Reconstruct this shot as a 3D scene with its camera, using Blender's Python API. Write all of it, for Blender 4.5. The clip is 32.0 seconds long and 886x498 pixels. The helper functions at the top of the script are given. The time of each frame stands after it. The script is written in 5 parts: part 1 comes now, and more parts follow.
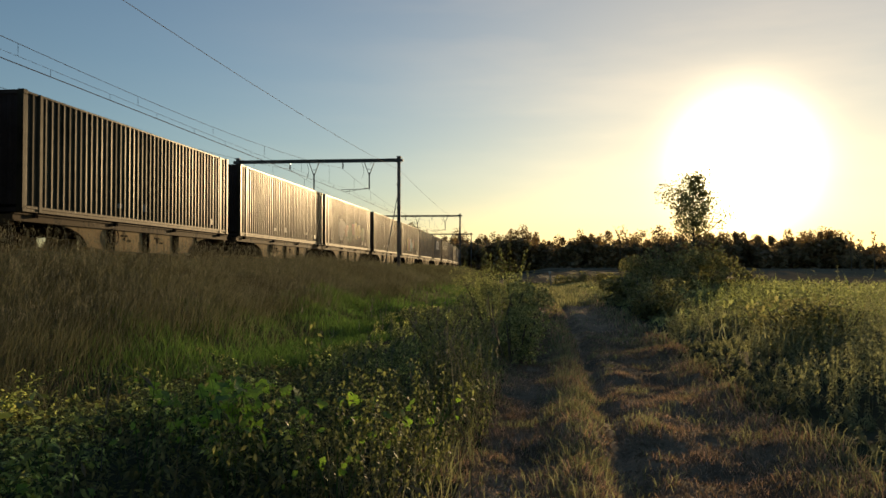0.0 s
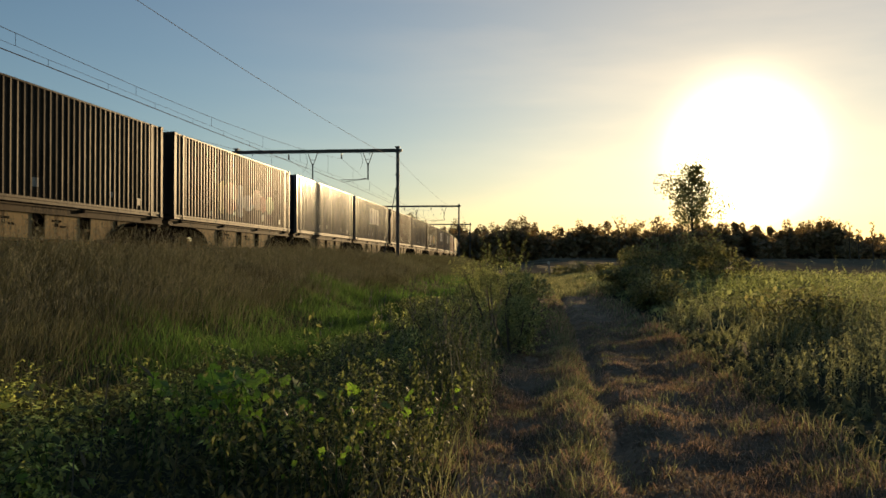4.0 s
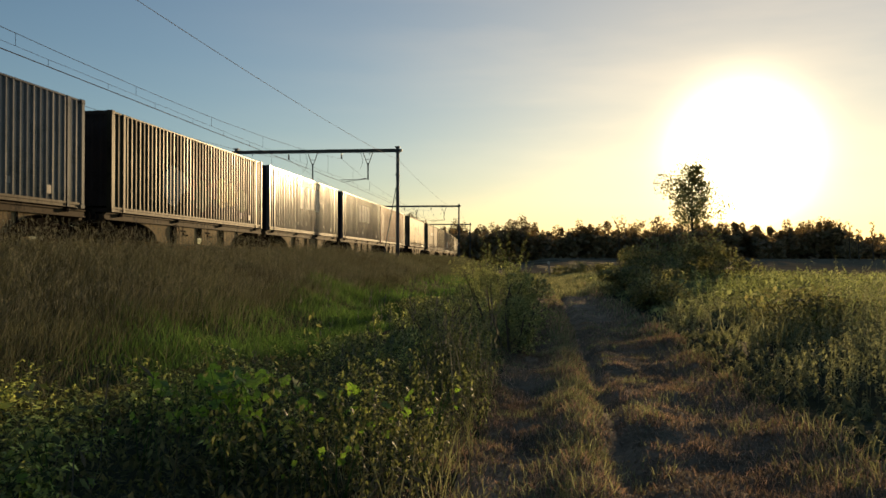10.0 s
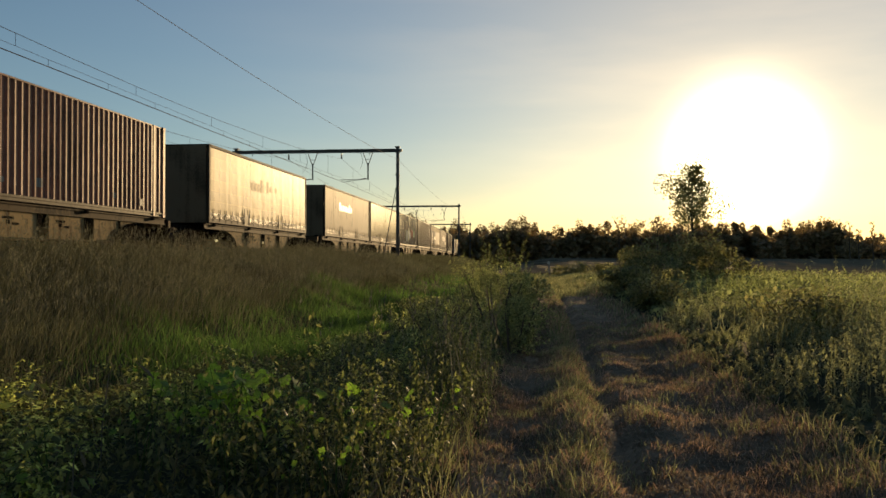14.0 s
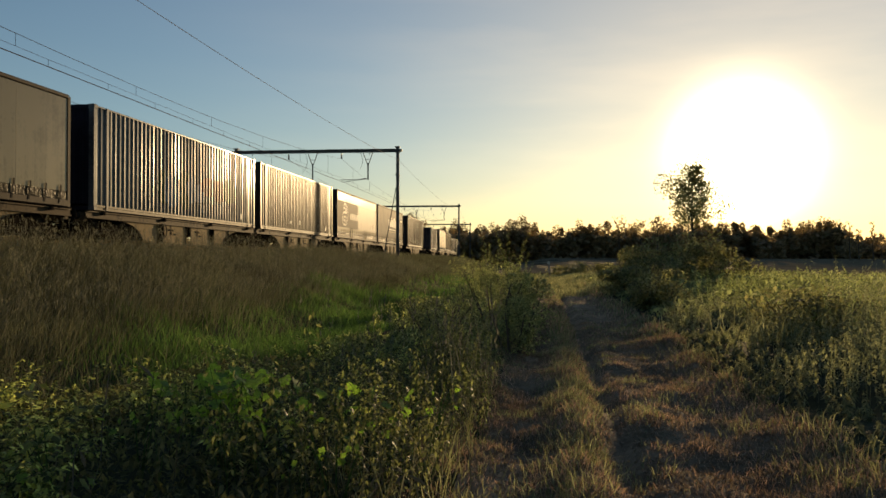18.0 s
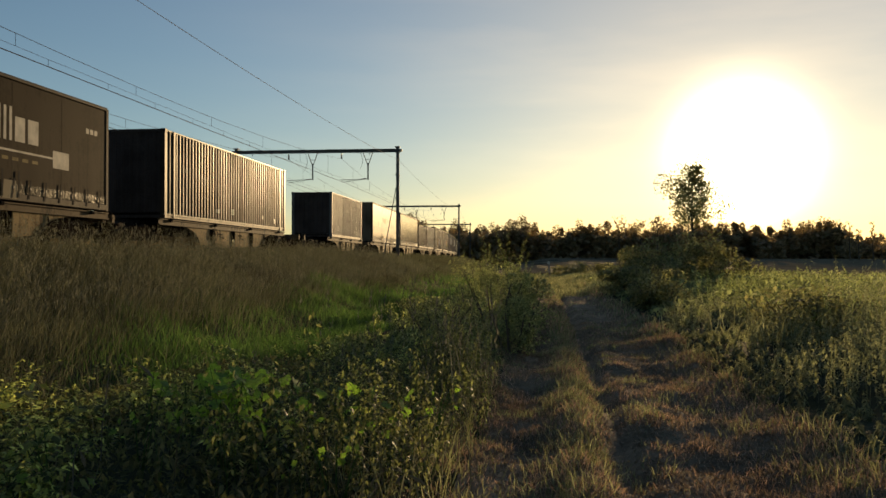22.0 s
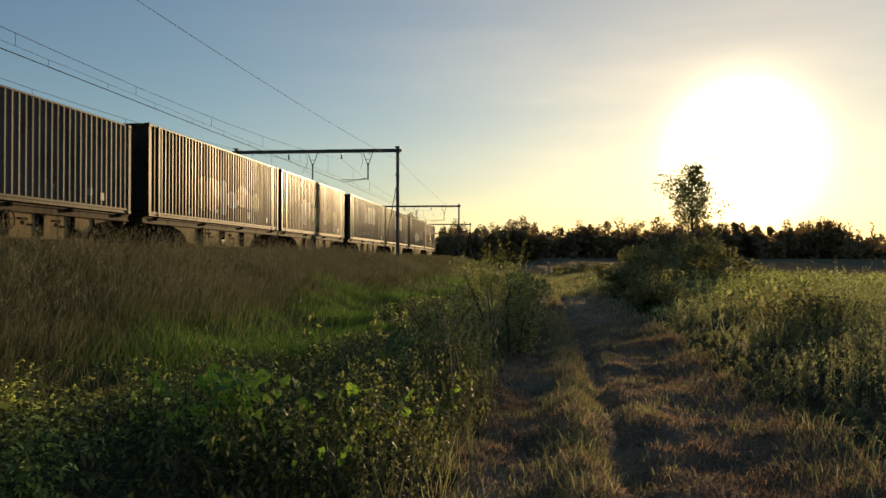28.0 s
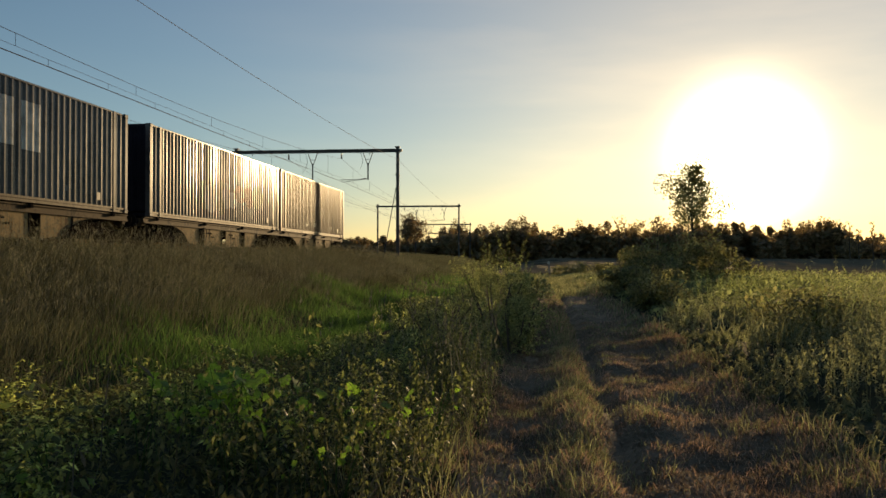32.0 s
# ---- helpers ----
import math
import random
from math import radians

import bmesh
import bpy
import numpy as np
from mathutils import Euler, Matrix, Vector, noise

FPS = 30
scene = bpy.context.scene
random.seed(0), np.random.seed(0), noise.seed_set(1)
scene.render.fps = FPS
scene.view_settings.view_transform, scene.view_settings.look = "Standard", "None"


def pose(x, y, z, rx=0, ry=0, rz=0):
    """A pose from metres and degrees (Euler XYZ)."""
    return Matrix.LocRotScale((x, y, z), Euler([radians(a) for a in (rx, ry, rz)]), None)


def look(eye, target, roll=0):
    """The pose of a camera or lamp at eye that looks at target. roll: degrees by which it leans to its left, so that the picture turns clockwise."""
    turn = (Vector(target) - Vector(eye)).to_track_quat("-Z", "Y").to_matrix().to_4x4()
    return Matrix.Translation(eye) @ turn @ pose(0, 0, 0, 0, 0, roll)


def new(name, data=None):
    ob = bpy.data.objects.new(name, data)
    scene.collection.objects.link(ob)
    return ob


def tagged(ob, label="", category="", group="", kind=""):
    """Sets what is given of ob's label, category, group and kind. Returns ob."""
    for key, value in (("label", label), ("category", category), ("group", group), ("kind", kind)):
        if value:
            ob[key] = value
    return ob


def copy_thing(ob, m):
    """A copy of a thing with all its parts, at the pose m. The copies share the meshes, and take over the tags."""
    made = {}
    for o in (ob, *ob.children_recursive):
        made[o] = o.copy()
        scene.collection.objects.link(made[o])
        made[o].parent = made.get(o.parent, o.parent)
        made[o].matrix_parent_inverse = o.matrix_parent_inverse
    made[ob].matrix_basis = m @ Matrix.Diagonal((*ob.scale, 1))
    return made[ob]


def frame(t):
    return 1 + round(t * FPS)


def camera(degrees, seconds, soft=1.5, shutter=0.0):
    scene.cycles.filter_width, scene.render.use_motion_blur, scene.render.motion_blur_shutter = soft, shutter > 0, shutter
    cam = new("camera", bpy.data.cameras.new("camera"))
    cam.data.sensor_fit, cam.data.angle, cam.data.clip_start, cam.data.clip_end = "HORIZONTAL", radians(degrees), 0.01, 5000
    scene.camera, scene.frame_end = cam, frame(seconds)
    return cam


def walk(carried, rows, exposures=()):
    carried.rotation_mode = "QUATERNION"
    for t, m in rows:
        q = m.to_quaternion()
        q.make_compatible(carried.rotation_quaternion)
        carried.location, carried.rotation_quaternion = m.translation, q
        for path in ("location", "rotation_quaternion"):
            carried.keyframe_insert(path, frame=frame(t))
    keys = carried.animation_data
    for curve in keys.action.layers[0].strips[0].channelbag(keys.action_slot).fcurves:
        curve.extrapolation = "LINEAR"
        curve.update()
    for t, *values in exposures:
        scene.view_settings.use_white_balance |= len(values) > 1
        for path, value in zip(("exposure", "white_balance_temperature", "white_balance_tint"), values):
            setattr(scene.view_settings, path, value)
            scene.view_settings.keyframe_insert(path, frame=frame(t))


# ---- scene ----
EYE = 1.6
YAW, PITCH = 7.472, 0.745          # degrees to the left of the near track's heading, and upward
cam = camera(54.27, 32.0, soft=1.55)


def aim(left, up):
    return pose(0, 0, EYE, 90 + PITCH + up, 0, YAW + left)


walk(cam, [(0.0, aim(0.075, 0.64)), (0.5, aim(0.11, 0.47)), (1.0, aim(0.11, 0.19)), (1.5, aim(0, -0.09)),
           (2.0, aim(0, -0.11)), (2.5, aim(0, -0.045)), (3.0, aim(0, 0)), (3.5, aim(0, 0)), (32.0, aim(0, 0))],
     exposures=[(0.0, 0.3, 6900, 12), (32.0, 0.3, 6900, 12)])

# ---- world and sun ----
SUN_AZ, SUN_EL = 11.7, 6.7          # degrees to the right of +y, and above the horizon
world = bpy.data.worlds.new("world")
scene.world = world
world.use_nodes = True
wn, wl = world.node_tree.nodes, world.node_tree.links
sky = wn.new("ShaderNodeTexSky")
sky.sky_type = 'NISHITA'
sky.sun_disc = False
sky.sun_elevation = radians(SUN_EL)
sky.sun_rotation = radians(SUN_AZ)
sky.altitude = 20
sky.air_density = 1.0
sky.dust_density = 0.2
sky.ozone_density = 2.5
SUN_DIR = Vector((math.sin(radians(SUN_AZ)) * math.cos(radians(SUN_EL)), math.cos(radians(SUN_AZ)) * math.cos(radians(SUN_EL)), math.sin(radians(SUN_EL))))


def wmath(op, x, y=None):
    n = wn.new("ShaderNodeMath")
    n.operation = op
    for i, v in enumerate((x, y)):
        if v is None:
            continue
        if isinstance(v, (int, float)):
            n.inputs[i].default_value = v
        else:
            wl.new(v, n.inputs[i])
    return n.outputs[0]


# the haze round the sun: a bright aureole and a wide warm glow that fade with the angle from it
wtc = wn.new("ShaderNodeTexCoord")
wdot = wn.new("ShaderNodeVectorMath")
wdot.operation = 'DOT_PRODUCT'
wdot.inputs[1].default_value = SUN_DIR
wl.new(wtc.outputs["Generated"], wdot.inputs[0])
angle = wmath('ARCCOSINE', wmath('MINIMUM', wdot.outputs["Value"], 0.99999))


def halo(width_deg, strength, colour):
    u = wmath('DIVIDE', angle, radians(width_deg))
    f = wmath('MULTIPLY', wmath('EXPONENT', wmath('MULTIPLY', wmath('MULTIPLY', u, u), -1.0)), strength)
    m = wn.new("ShaderNodeVectorMath")
    m.operation = 'SCALE'
    m.inputs[0].default_value = colour
    wl.new(f, m.inputs["Scale"])
    return m.outputs[0]


def wadd(x, y):
    m = wn.new("ShaderNodeVectorMath")
    m.operation = 'ADD'
    wl.new(x, m.inputs[0])
    wl.new(y, m.inputs[1])
    return m.outputs[0]


wmap = wn.new("ShaderNodeMapping")
wmap.inputs["Scale"].default_value = (1.6, 1.6, 9.0)
wmap.inputs["Rotation"].default_value = (0.0, radians(14), 0.0)
wnoise = wn.new("ShaderNodeTexNoise")
wnoise.inputs["Scale"].default_value = 2.4
wnoise.inputs["Detail"].default_value = 7
wl.new(wtc.outputs["Generated"], wmap.inputs[0])
wl.new(wmap.outputs[0], wnoise.inputs[0])
wisp = wn.new("ShaderNodeMapRange")
wisp.inputs["From Min"].default_value, wisp.inputs["From Max"].default_value = 0.4, 0.7
wisp.inputs["To Min"].default_value, wisp.inputs["To Max"].default_value = 0.8, 1.3
wl.new(wnoise.outputs[0], wisp.inputs["Value"])
veiled = wn.new("ShaderNodeVectorMath")
veiled.operation = 'SCALE'
wl.new(halo(21.0, 2.95, (1.0, 0.65, 0.26)), veiled.inputs[0])
wl.new(wisp.outputs[0], veiled.inputs["Scale"])
haze = wn.new("ShaderNodeMix")
haze.data_type, haze.blend_type = 'RGBA', 'MULTIPLY'
haze.inputs["B"].default_value = (1.0, 0.95, 0.87, 1.0)
hu = wmath('DIVIDE', angle, radians(19.0))
wl.new(wmath('EXPONENT', wmath('MULTIPLY', wmath('MULTIPLY', hu, hu), -1.0)), haze.inputs["Factor"])
wl.new(sky.outputs[0], haze.inputs["A"])
total = wadd(wadd(halo(2.75, 105.0, (1.0, 0.86, 0.5)), veiled.outputs[0]), haze.outputs["Result"])
wl.new(total, wn["Background"].inputs[0])
wn["Background"].inputs[1].default_value = 0.091

sun = new("sun", bpy.data.lights.new("sun", 'SUN'))
sun.data.energy = 3.0
sun.data.angle = radians(0.6)
sun.data.color = (1.0, 0.71, 0.37)
sun.matrix_world = look(SUN_DIR * 100, (0, 0, 0))


# ---- materials ----
def material(name, base, rough=0.7, metal=0.0, var=0.25, scale=3.0, bump=0.0, bump_scale=40.0, streak=0.0, trans=0.0, trans_colour=None, island=0.0, dirt=None, spec=0.5, grid=0.0):
    """A surface with two scales of variation, optional vertical streaks, fine relief and light passing through (leaves)."""
    m = bpy.data.materials.new(name)
    m.use_nodes = True
    n, l = m.node_tree.nodes, m.node_tree.links
    b = n["Principled BSDF"]
    b.inputs["Roughness"].default_value = rough
    b.inputs["Metallic"].default_value = metal
    b.inputs["Specular IOR Level"].default_value = spec
    tc = n.new("ShaderNodeTexCoord")
    big = n.new("ShaderNodeTexNoise")
    big.inputs["Scale"].default_value = scale
    big.inputs["Detail"].default_value = 6
    fine = n.new("ShaderNodeTexNoise")
    fine.inputs["Scale"].default_value = scale * 14
    fine.inputs["Detail"].default_value = 3
    l.new(tc.outputs["Object"], big.inputs[0])
    l.new(tc.outputs["Object"], fine.inputs[0])
    add = n.new("ShaderNodeMath")
    add.operation = 'MULTIPLY_ADD'
    add.inputs[1].default_value = 0.4
    l.new(fine.outputs[0], add.inputs[0])
    l.new(big.outputs[0], add.inputs[2])
    value = add.outputs[0]
    if streak:
        mp = n.new("ShaderNodeMapping")
        mp.inputs["Scale"].default_value = (3.0, 3.0, 0.12)
        st = n.new("ShaderNodeTexNoise")
        st.inputs["Scale"].default_value = 2.2
        st.inputs["Detail"].default_value = 5
        l.new(tc.outputs["Object"], mp.inputs[0])
        l.new(mp.outputs[0], st.inputs[0])
        a2 = n.new("ShaderNodeMath")
        a2.operation = 'MULTIPLY_ADD'
        a2.inputs[1].default_value = streak
        l.new(st.outputs[0], a2.inputs[0])
        l.new(value, a2.inputs[2])
        value = a2.outputs[0]
    ramp = n.new("ShaderNodeValToRGB")
    mid = 0.7 + 0.5 * streak
    dark = tuple(c * (1 - var) for c in base) if dirt is None else dirt
    lite = tuple(min(1, c * (1 + var)) for c in base)
    ramp.color_ramp.elements[0].position, ramp.color_ramp.elements[0].color = mid - 0.22, (*dark, 1)
    ramp.color_ramp.elements[1].position, ramp.color_ramp.elements[1].color = mid + 0.22, (*lite, 1)
    l.new(value, ramp.inputs[0])
    colour = ramp.outputs[0]
    if grid:
        # square patches of cloth, some faded and some grimy
        sp, cb = n.new("ShaderNodeSeparateXYZ"), n.new("ShaderNodeCombineXYZ")
        l.new(tc.outputs["Object"], sp.inputs[0])
        l.new(sp.outputs[1], cb.inputs[0])
        l.new(sp.outputs[2], cb.inputs[1])
        br = n.new("ShaderNodeTexBrick")
        br.offset = 0.0
        br.inputs["Scale"].default_value = 1.0
        br.inputs["Brick Width"].default_value, br.inputs["Row Height"].default_value = 0.62, 0.42
        br.inputs["Mortar Size"].default_value, br.inputs["Mortar Smooth"].default_value = 0.02, 0.8
        br.inputs["Color1"].default_value, br.inputs["Color2"].default_value = (1 - grid, 1 - grid, 1 - grid, 1), (1 + 0.5 * grid, 1 + 0.5 * grid, 1 + 0.45 * grid, 1)
        br.inputs["Mortar"].default_value = (1 + grid, 1 + grid, 1 + 0.9 * grid, 1)
        l.new(cb.outputs[0], br.inputs["Vector"])
        gm = n.new("ShaderNodeMix")
        gm.data_type, gm.blend_type = 'RGBA', 'MULTIPLY'
        gm.inputs["Factor"].default_value = 1.0
        l.new(colour, gm.inputs["A"])
        l.new(br.outputs["Color"], gm.inputs["B"])
        colour = gm.outputs["Result"]
    hs = n.new("ShaderNodeHueSaturation")
    l.new(colour, hs.inputs["Color"])
    if island:
        geo = n.new("ShaderNodeNewGeometry")
        source = geo.outputs["Random Per Island"]
    else:
        source = n.new("ShaderNodeObjectInfo").outputs["Random"]
    mr = n.new("ShaderNodeMapRange")
    spread = island or 0.08
    mr.inputs["To Min"].default_value, mr.inputs["To Max"].default_value = 1 - spread, 1 + spread
    l.new(source, mr.inputs["Value"])
    l.new(mr.outputs[0], hs.inputs["Value"])
    if island:
        mh = n.new("ShaderNodeMapRange")
        mh.inputs["To Min"].default_value, mh.inputs["To Max"].default_value = 0.5 + 0.05 * island, 0.5 - 0.06 * island
        l.new(source, mh.inputs["Value"])
        l.new(mh.outputs[0], hs.inputs["Hue"])
    colour = hs.outputs[0]
    l.new(colour, b.inputs["Base Color"])
    if bump:
        bn = n.new("ShaderNodeTexNoise")
        bn.inputs["Scale"].default_value = bump_scale
        bn.inputs["Detail"].default_value = 4
        l.new(tc.outputs["Object"], bn.inputs[0])
        bp = n.new("ShaderNodeBump")
        bp.inputs["Strength"].default_value = bump
        bp.inputs["Distance"].default_value = 0.02
        l.new(bn.outputs[0], bp.inputs["Height"])
        l.new(bp.outputs[0], b.inputs["Normal"])
    if trans:
        tr = n.new("ShaderNodeBsdfTranslucent")
        tint = n.new("ShaderNodeMix")
        tint.data_type, tint.blend_type = 'RGBA', 'MULTIPLY'
        tint.inputs["Factor"].default_value = 1.0
        l.new(colour, tint.inputs["A"])
        tint.inputs["B"].default_value = (*(trans_colour or (1.6, 1.7, 0.7)), 1)
        l.new(tint.outputs["Result"], tr.inputs[0])
        mx = n.new("ShaderNodeMixShader")
        mx.inputs[0].default_value = trans
        l.new(b.outputs[0], mx.inputs[1])
        l.new(tr.outputs[0], mx.inputs[2])
        l.new(mx.outputs[0], n["Material Output"].inputs[0])
    return m


M_GROUND = material("ground_soil_grass", (0.05, 0.054, 0.031), 0.95, spec=0.03, var=0.45, scale=0.5, bump=0.6, bump_scale=9)
# Darker than the bramble leaves: shade under the canes put into the colour.
M_SHADELEAF = material("shaded_leaves", (0.087, 0.09, 0.046), 0.7, spec=0.12, var=0.5, scale=1.0, trans=0.4, trans_colour=(3.9, 3.91, 2.16), island=0.55)
M_PATH = material("path_soil", (0.24, 0.178, 0.118), 0.95, var=0.5, scale=1.1, bump=0.8, bump_scale=7, spec=0.05)
M_BALLAST = material("ballast", (0.14, 0.115, 0.095), 0.95, var=0.5, scale=6, bump=1.0, bump_scale=18)
M_RAIL = material("rail_steel", (0.22, 0.13, 0.085), 0.5, 0.6, var=0.3, scale=4)
M_SLEEPER = material("sleeper_concrete", (0.3, 0.28, 0.25), 0.9, var=0.3, scale=5)
M_MAST = material("mast_steel", (0.09, 0.085, 0.08), 0.65, 0.3, var=0.3, scale=4)
M_WIRE = material("wire_copper", (0.06, 0.05, 0.045), 0.5, 0.7, var=0.1)
M_INSUL = material("insulator_glazed", (0.1, 0.06, 0.045), 0.25, var=0.15)
M_GREY = material("container_slate_paint", (0.088, 0.08, 0.078), 0.2, 0.0, spec=0.27, var=0.4, scale=1.3, streak=0.5, bump=0.12, bump_scale=3)
M_BROWN = material("container_brown_paint", (0.029, 0.02, 0.013), 0.36, 0.0, spec=0.037, var=0.5, scale=1.3, streak=0.6, bump=0.2, bump_scale=3)
M_OLIVE = material("container_olive_paint", (0.03, 0.024, 0.015), 0.34, 0.0, spec=0.045, var=0.5, scale=1.5, streak=0.6, bump=0.2, bump_scale=3)
M_RED = material("container_oxide_paint", (0.24, 0.11, 0.075), 0.4, 0.0, spec=0.09, var=0.35, scale=1.3, streak=0.5, bump=0.2, bump_scale=3)
M_UMBER = material("container_umber_end", (0.05, 0.037, 0.032), 0.7, 0.0, var=0.3, scale=1.3, streak=0.3, spec=0.05)
M_FRONT = material("curtain_front_panel", (0.12, 0.09, 0.058), 0.7, 0.0, var=0.35, scale=1.0, streak=0.5, spec=0.05)
M_DARK = material("container_navy_paint", (0.02, 0.018, 0.026), 0.65, 0.0, var=0.3, scale=1.3, streak=0.3, spec=0.05)
M_LETTER = material("white_lettering_paint", (0.5, 0.47, 0.42), 0.25, var=0.35, scale=3, streak=0.4, spec=0.22)
M_DIM = material("weathered_print", (0.5, 0.45, 0.36), 0.5, var=0.3, scale=3, spec=0.02)
M_PALE = material("container_grey_paint", (0.12, 0.108, 0.095), 0.5, 0.0, spec=0.06, var=0.3, scale=1.3, streak=0.5, bump=0.15, bump_scale=3)
M_FRAME = material("wagon_tan_paint", (0.065, 0.045, 0.026), 0.65, 0.0, spec=0.03, var=0.5, scale=1.3, streak=0.7, dirt=(0.018, 0.013, 0.01))
M_BELLY = material("wagon_pale_plate", (0.25, 0.18, 0.092), 0.7, 0.0, spec=0.02, var=0.4, scale=1.6, streak=0.6, dirt=(0.08, 0.052, 0.03))
M_BOGIE = material("bogie_grimy_steel", (0.022, 0.018, 0.015), 0.9, 0.0, var=0.5, scale=5, bump=0.3, spec=0.0)
M_WHEEL = material("wheel_steel", (0.035, 0.028, 0.023), 0.8, 0.0, var=0.4, scale=6, spec=0.03)
M_CREAM = material("curtain_cream_fabric", (0.22, 0.188, 0.115), 0.17, var=0.2, scale=0.9, streak=0.6, bump=0.045, bump_scale=1.1, spec=0.2)
M_CANVAS = material("curtain_canvas_fabric", (0.17, 0.115, 0.032), 0.42, var=0.6, scale=1.1, streak=1.0, bump=0.3, bump_scale=2.2, spec=0.02, grid=0.4)
M_FADED = material("faded_print", (0.2, 0.15, 0.06), 0.46, var=0.5, scale=2.0, spec=0.012)
M_BAND = material("curtain_band_fabric", (0.2, 0.16, 0.1), 0.22, var=0.35, scale=0.9, streak=0.9, bump=0.06, bump_scale=1.6, spec=0.035)
M_PLATE = material("data_plate", (0.22, 0.2, 0.17), 0.6, var=0.3, scale=8)
SPRAYS = [material("spray_" + nm, c, 0.34, var=0.5, scale=2.5, streak=0.7, spec=0.06) for nm, c in (("rust_red", (0.1, 0.035, 0.025)), ("pale_blue", (0.13, 0.15, 0.17)), ("chalk_white", (0.22, 0.205, 0.18)), ("moss_green", (0.055, 0.07, 0.036)), ("dusty_pink", (0.19, 0.11, 0.095)), ("ochre", (0.17, 0.115, 0.035)))]
M_TAUPE = material("curtain_taupe_fabric", (0.095, 0.078, 0.05), 0.48, var=0.35, scale=0.9, streak=0.8, bump=0.06, bump_scale=1.6, spec=0.01)
M_UMBRE = material("curtain_faded_fabric", (0.06, 0.044, 0.026), 0.45, var=0.45, scale=0.9, streak=0.9, bump=0.06, bump_scale=1.6, spec=0.015)
M_SLATE = material("curtain_slate_fabric", (0.036, 0.027, 0.018), 0.5, var=0.35, scale=0.9, streak=0.6, bump=0.06, bump_scale=1.6, spec=0.005)
M_ALU = material("aluminium_rail", (0.16, 0.14, 0.12), 0.4, 0.0, var=0.5, scale=3, spec=0.08)
M_GRIME = material("grimy_side_rail", (0.07, 0.054, 0.036), 0.5, 0.0, var=0.5, scale=2.5, streak=0.5, spec=0.05)
M_POST = material("curtain_frame_paint", (0.035, 0.027, 0.02), 0.6, var=0.4, scale=2.5, streak=0.5, spec=0.04)
M_SKIRT = material("curtain_hem_vinyl", (0.05, 0.042, 0.028), 0.3, var=0.7, scale=5.0, spec=0.012, bump=0.9, bump_scale=9)
M_STRAP = material("strap_webbing", (0.03, 0.026, 0.022), 0.8, var=0.2, spec=0.05)
M_WOOD = material("weathered_wood", (0.3, 0.25, 0.19), 0.85, var=0.4, scale=4)
M_BARK = material("bark", (0.09, 0.07, 0.05), 0.9, var=0.4, scale=6)
M_GRASS = material("dry_tall_grass", (0.085, 0.088, 0.061), 0.8, spec=0.06, var=0.5, scale=0.35, trans=0.45, trans_colour=(2.07, 2.13, 1.74), island=0.6)
M_GREEN = material("green_grass", (0.062, 0.096, 0.04), 0.7, spec=0.1, var=0.45, scale=0.6, trans=0.5, trans_colour=(2.0, 2.6, 1.3), island=0.45)
# Transmission tints far above one put extra backlit glow into the leaf colours.
M_LEAF = material("weed_leaves", (0.117, 0.127, 0.068), 0.6, spec=0.15, var=0.4, scale=1.2, trans=0.55, trans_colour=(3.66, 4.14, 2.4), island=0.6)
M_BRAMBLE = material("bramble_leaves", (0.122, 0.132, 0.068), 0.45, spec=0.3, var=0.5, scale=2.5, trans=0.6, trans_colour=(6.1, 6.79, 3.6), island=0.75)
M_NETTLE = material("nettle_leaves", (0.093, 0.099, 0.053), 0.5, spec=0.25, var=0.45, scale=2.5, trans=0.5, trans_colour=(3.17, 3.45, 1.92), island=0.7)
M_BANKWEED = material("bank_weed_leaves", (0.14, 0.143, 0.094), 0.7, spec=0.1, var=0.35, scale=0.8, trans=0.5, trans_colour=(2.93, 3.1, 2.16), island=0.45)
M_MEADOW = material("meadow_grass_blades", (0.175, 0.176, 0.105), 0.8, spec=0.1, var=0.4, scale=0.3, trans=0.45, trans_colour=(2.32, 2.42, 1.8), island=0.45)
M_BRIGHT = material("young_leaves", (0.17, 0.25, 0.075), 0.5, spec=0.25, var=0.4, scale=5, trans=0.55, trans_colour=(1.9, 2.3, 0.7), island=0.25)
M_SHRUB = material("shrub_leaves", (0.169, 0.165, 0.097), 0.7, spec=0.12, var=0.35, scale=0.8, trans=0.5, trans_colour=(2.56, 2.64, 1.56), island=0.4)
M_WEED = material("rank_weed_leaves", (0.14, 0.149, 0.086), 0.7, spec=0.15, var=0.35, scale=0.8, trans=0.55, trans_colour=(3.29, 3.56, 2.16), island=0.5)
M_WOODS = material("woodland_leaves", (0.257, 0.209, 0.132), 0.8, spec=0.08, var=0.35, scale=0.08, trans=0.4, trans_colour=(1.95, 1.72, 1.14), island=0.4)
M_SEED = material("seed_heads", (0.16, 0.155, 0.12), 0.9, spec=0.05, var=0.3, trans=0.5, trans_colour=(1.3, 1.35, 1.2), island=0.4)
M_DRYLEAF = material("dry_path_grass", (0.292, 0.223, 0.16), 0.85, var=0.45, scale=0.6, trans=0.35, trans_colour=(1.71, 1.55, 1.26), island=0.5, spec=0.1)
M_STRAW = material("stubble_straw", (0.27, 0.21, 0.145), 1.0, var=0.3, scale=0.3, island=0.4, spec=0.0)
M_FIELD = material("mown_field", (0.2, 0.165, 0.11), 1.0, var=0.3, scale=0.3, spec=0.0)


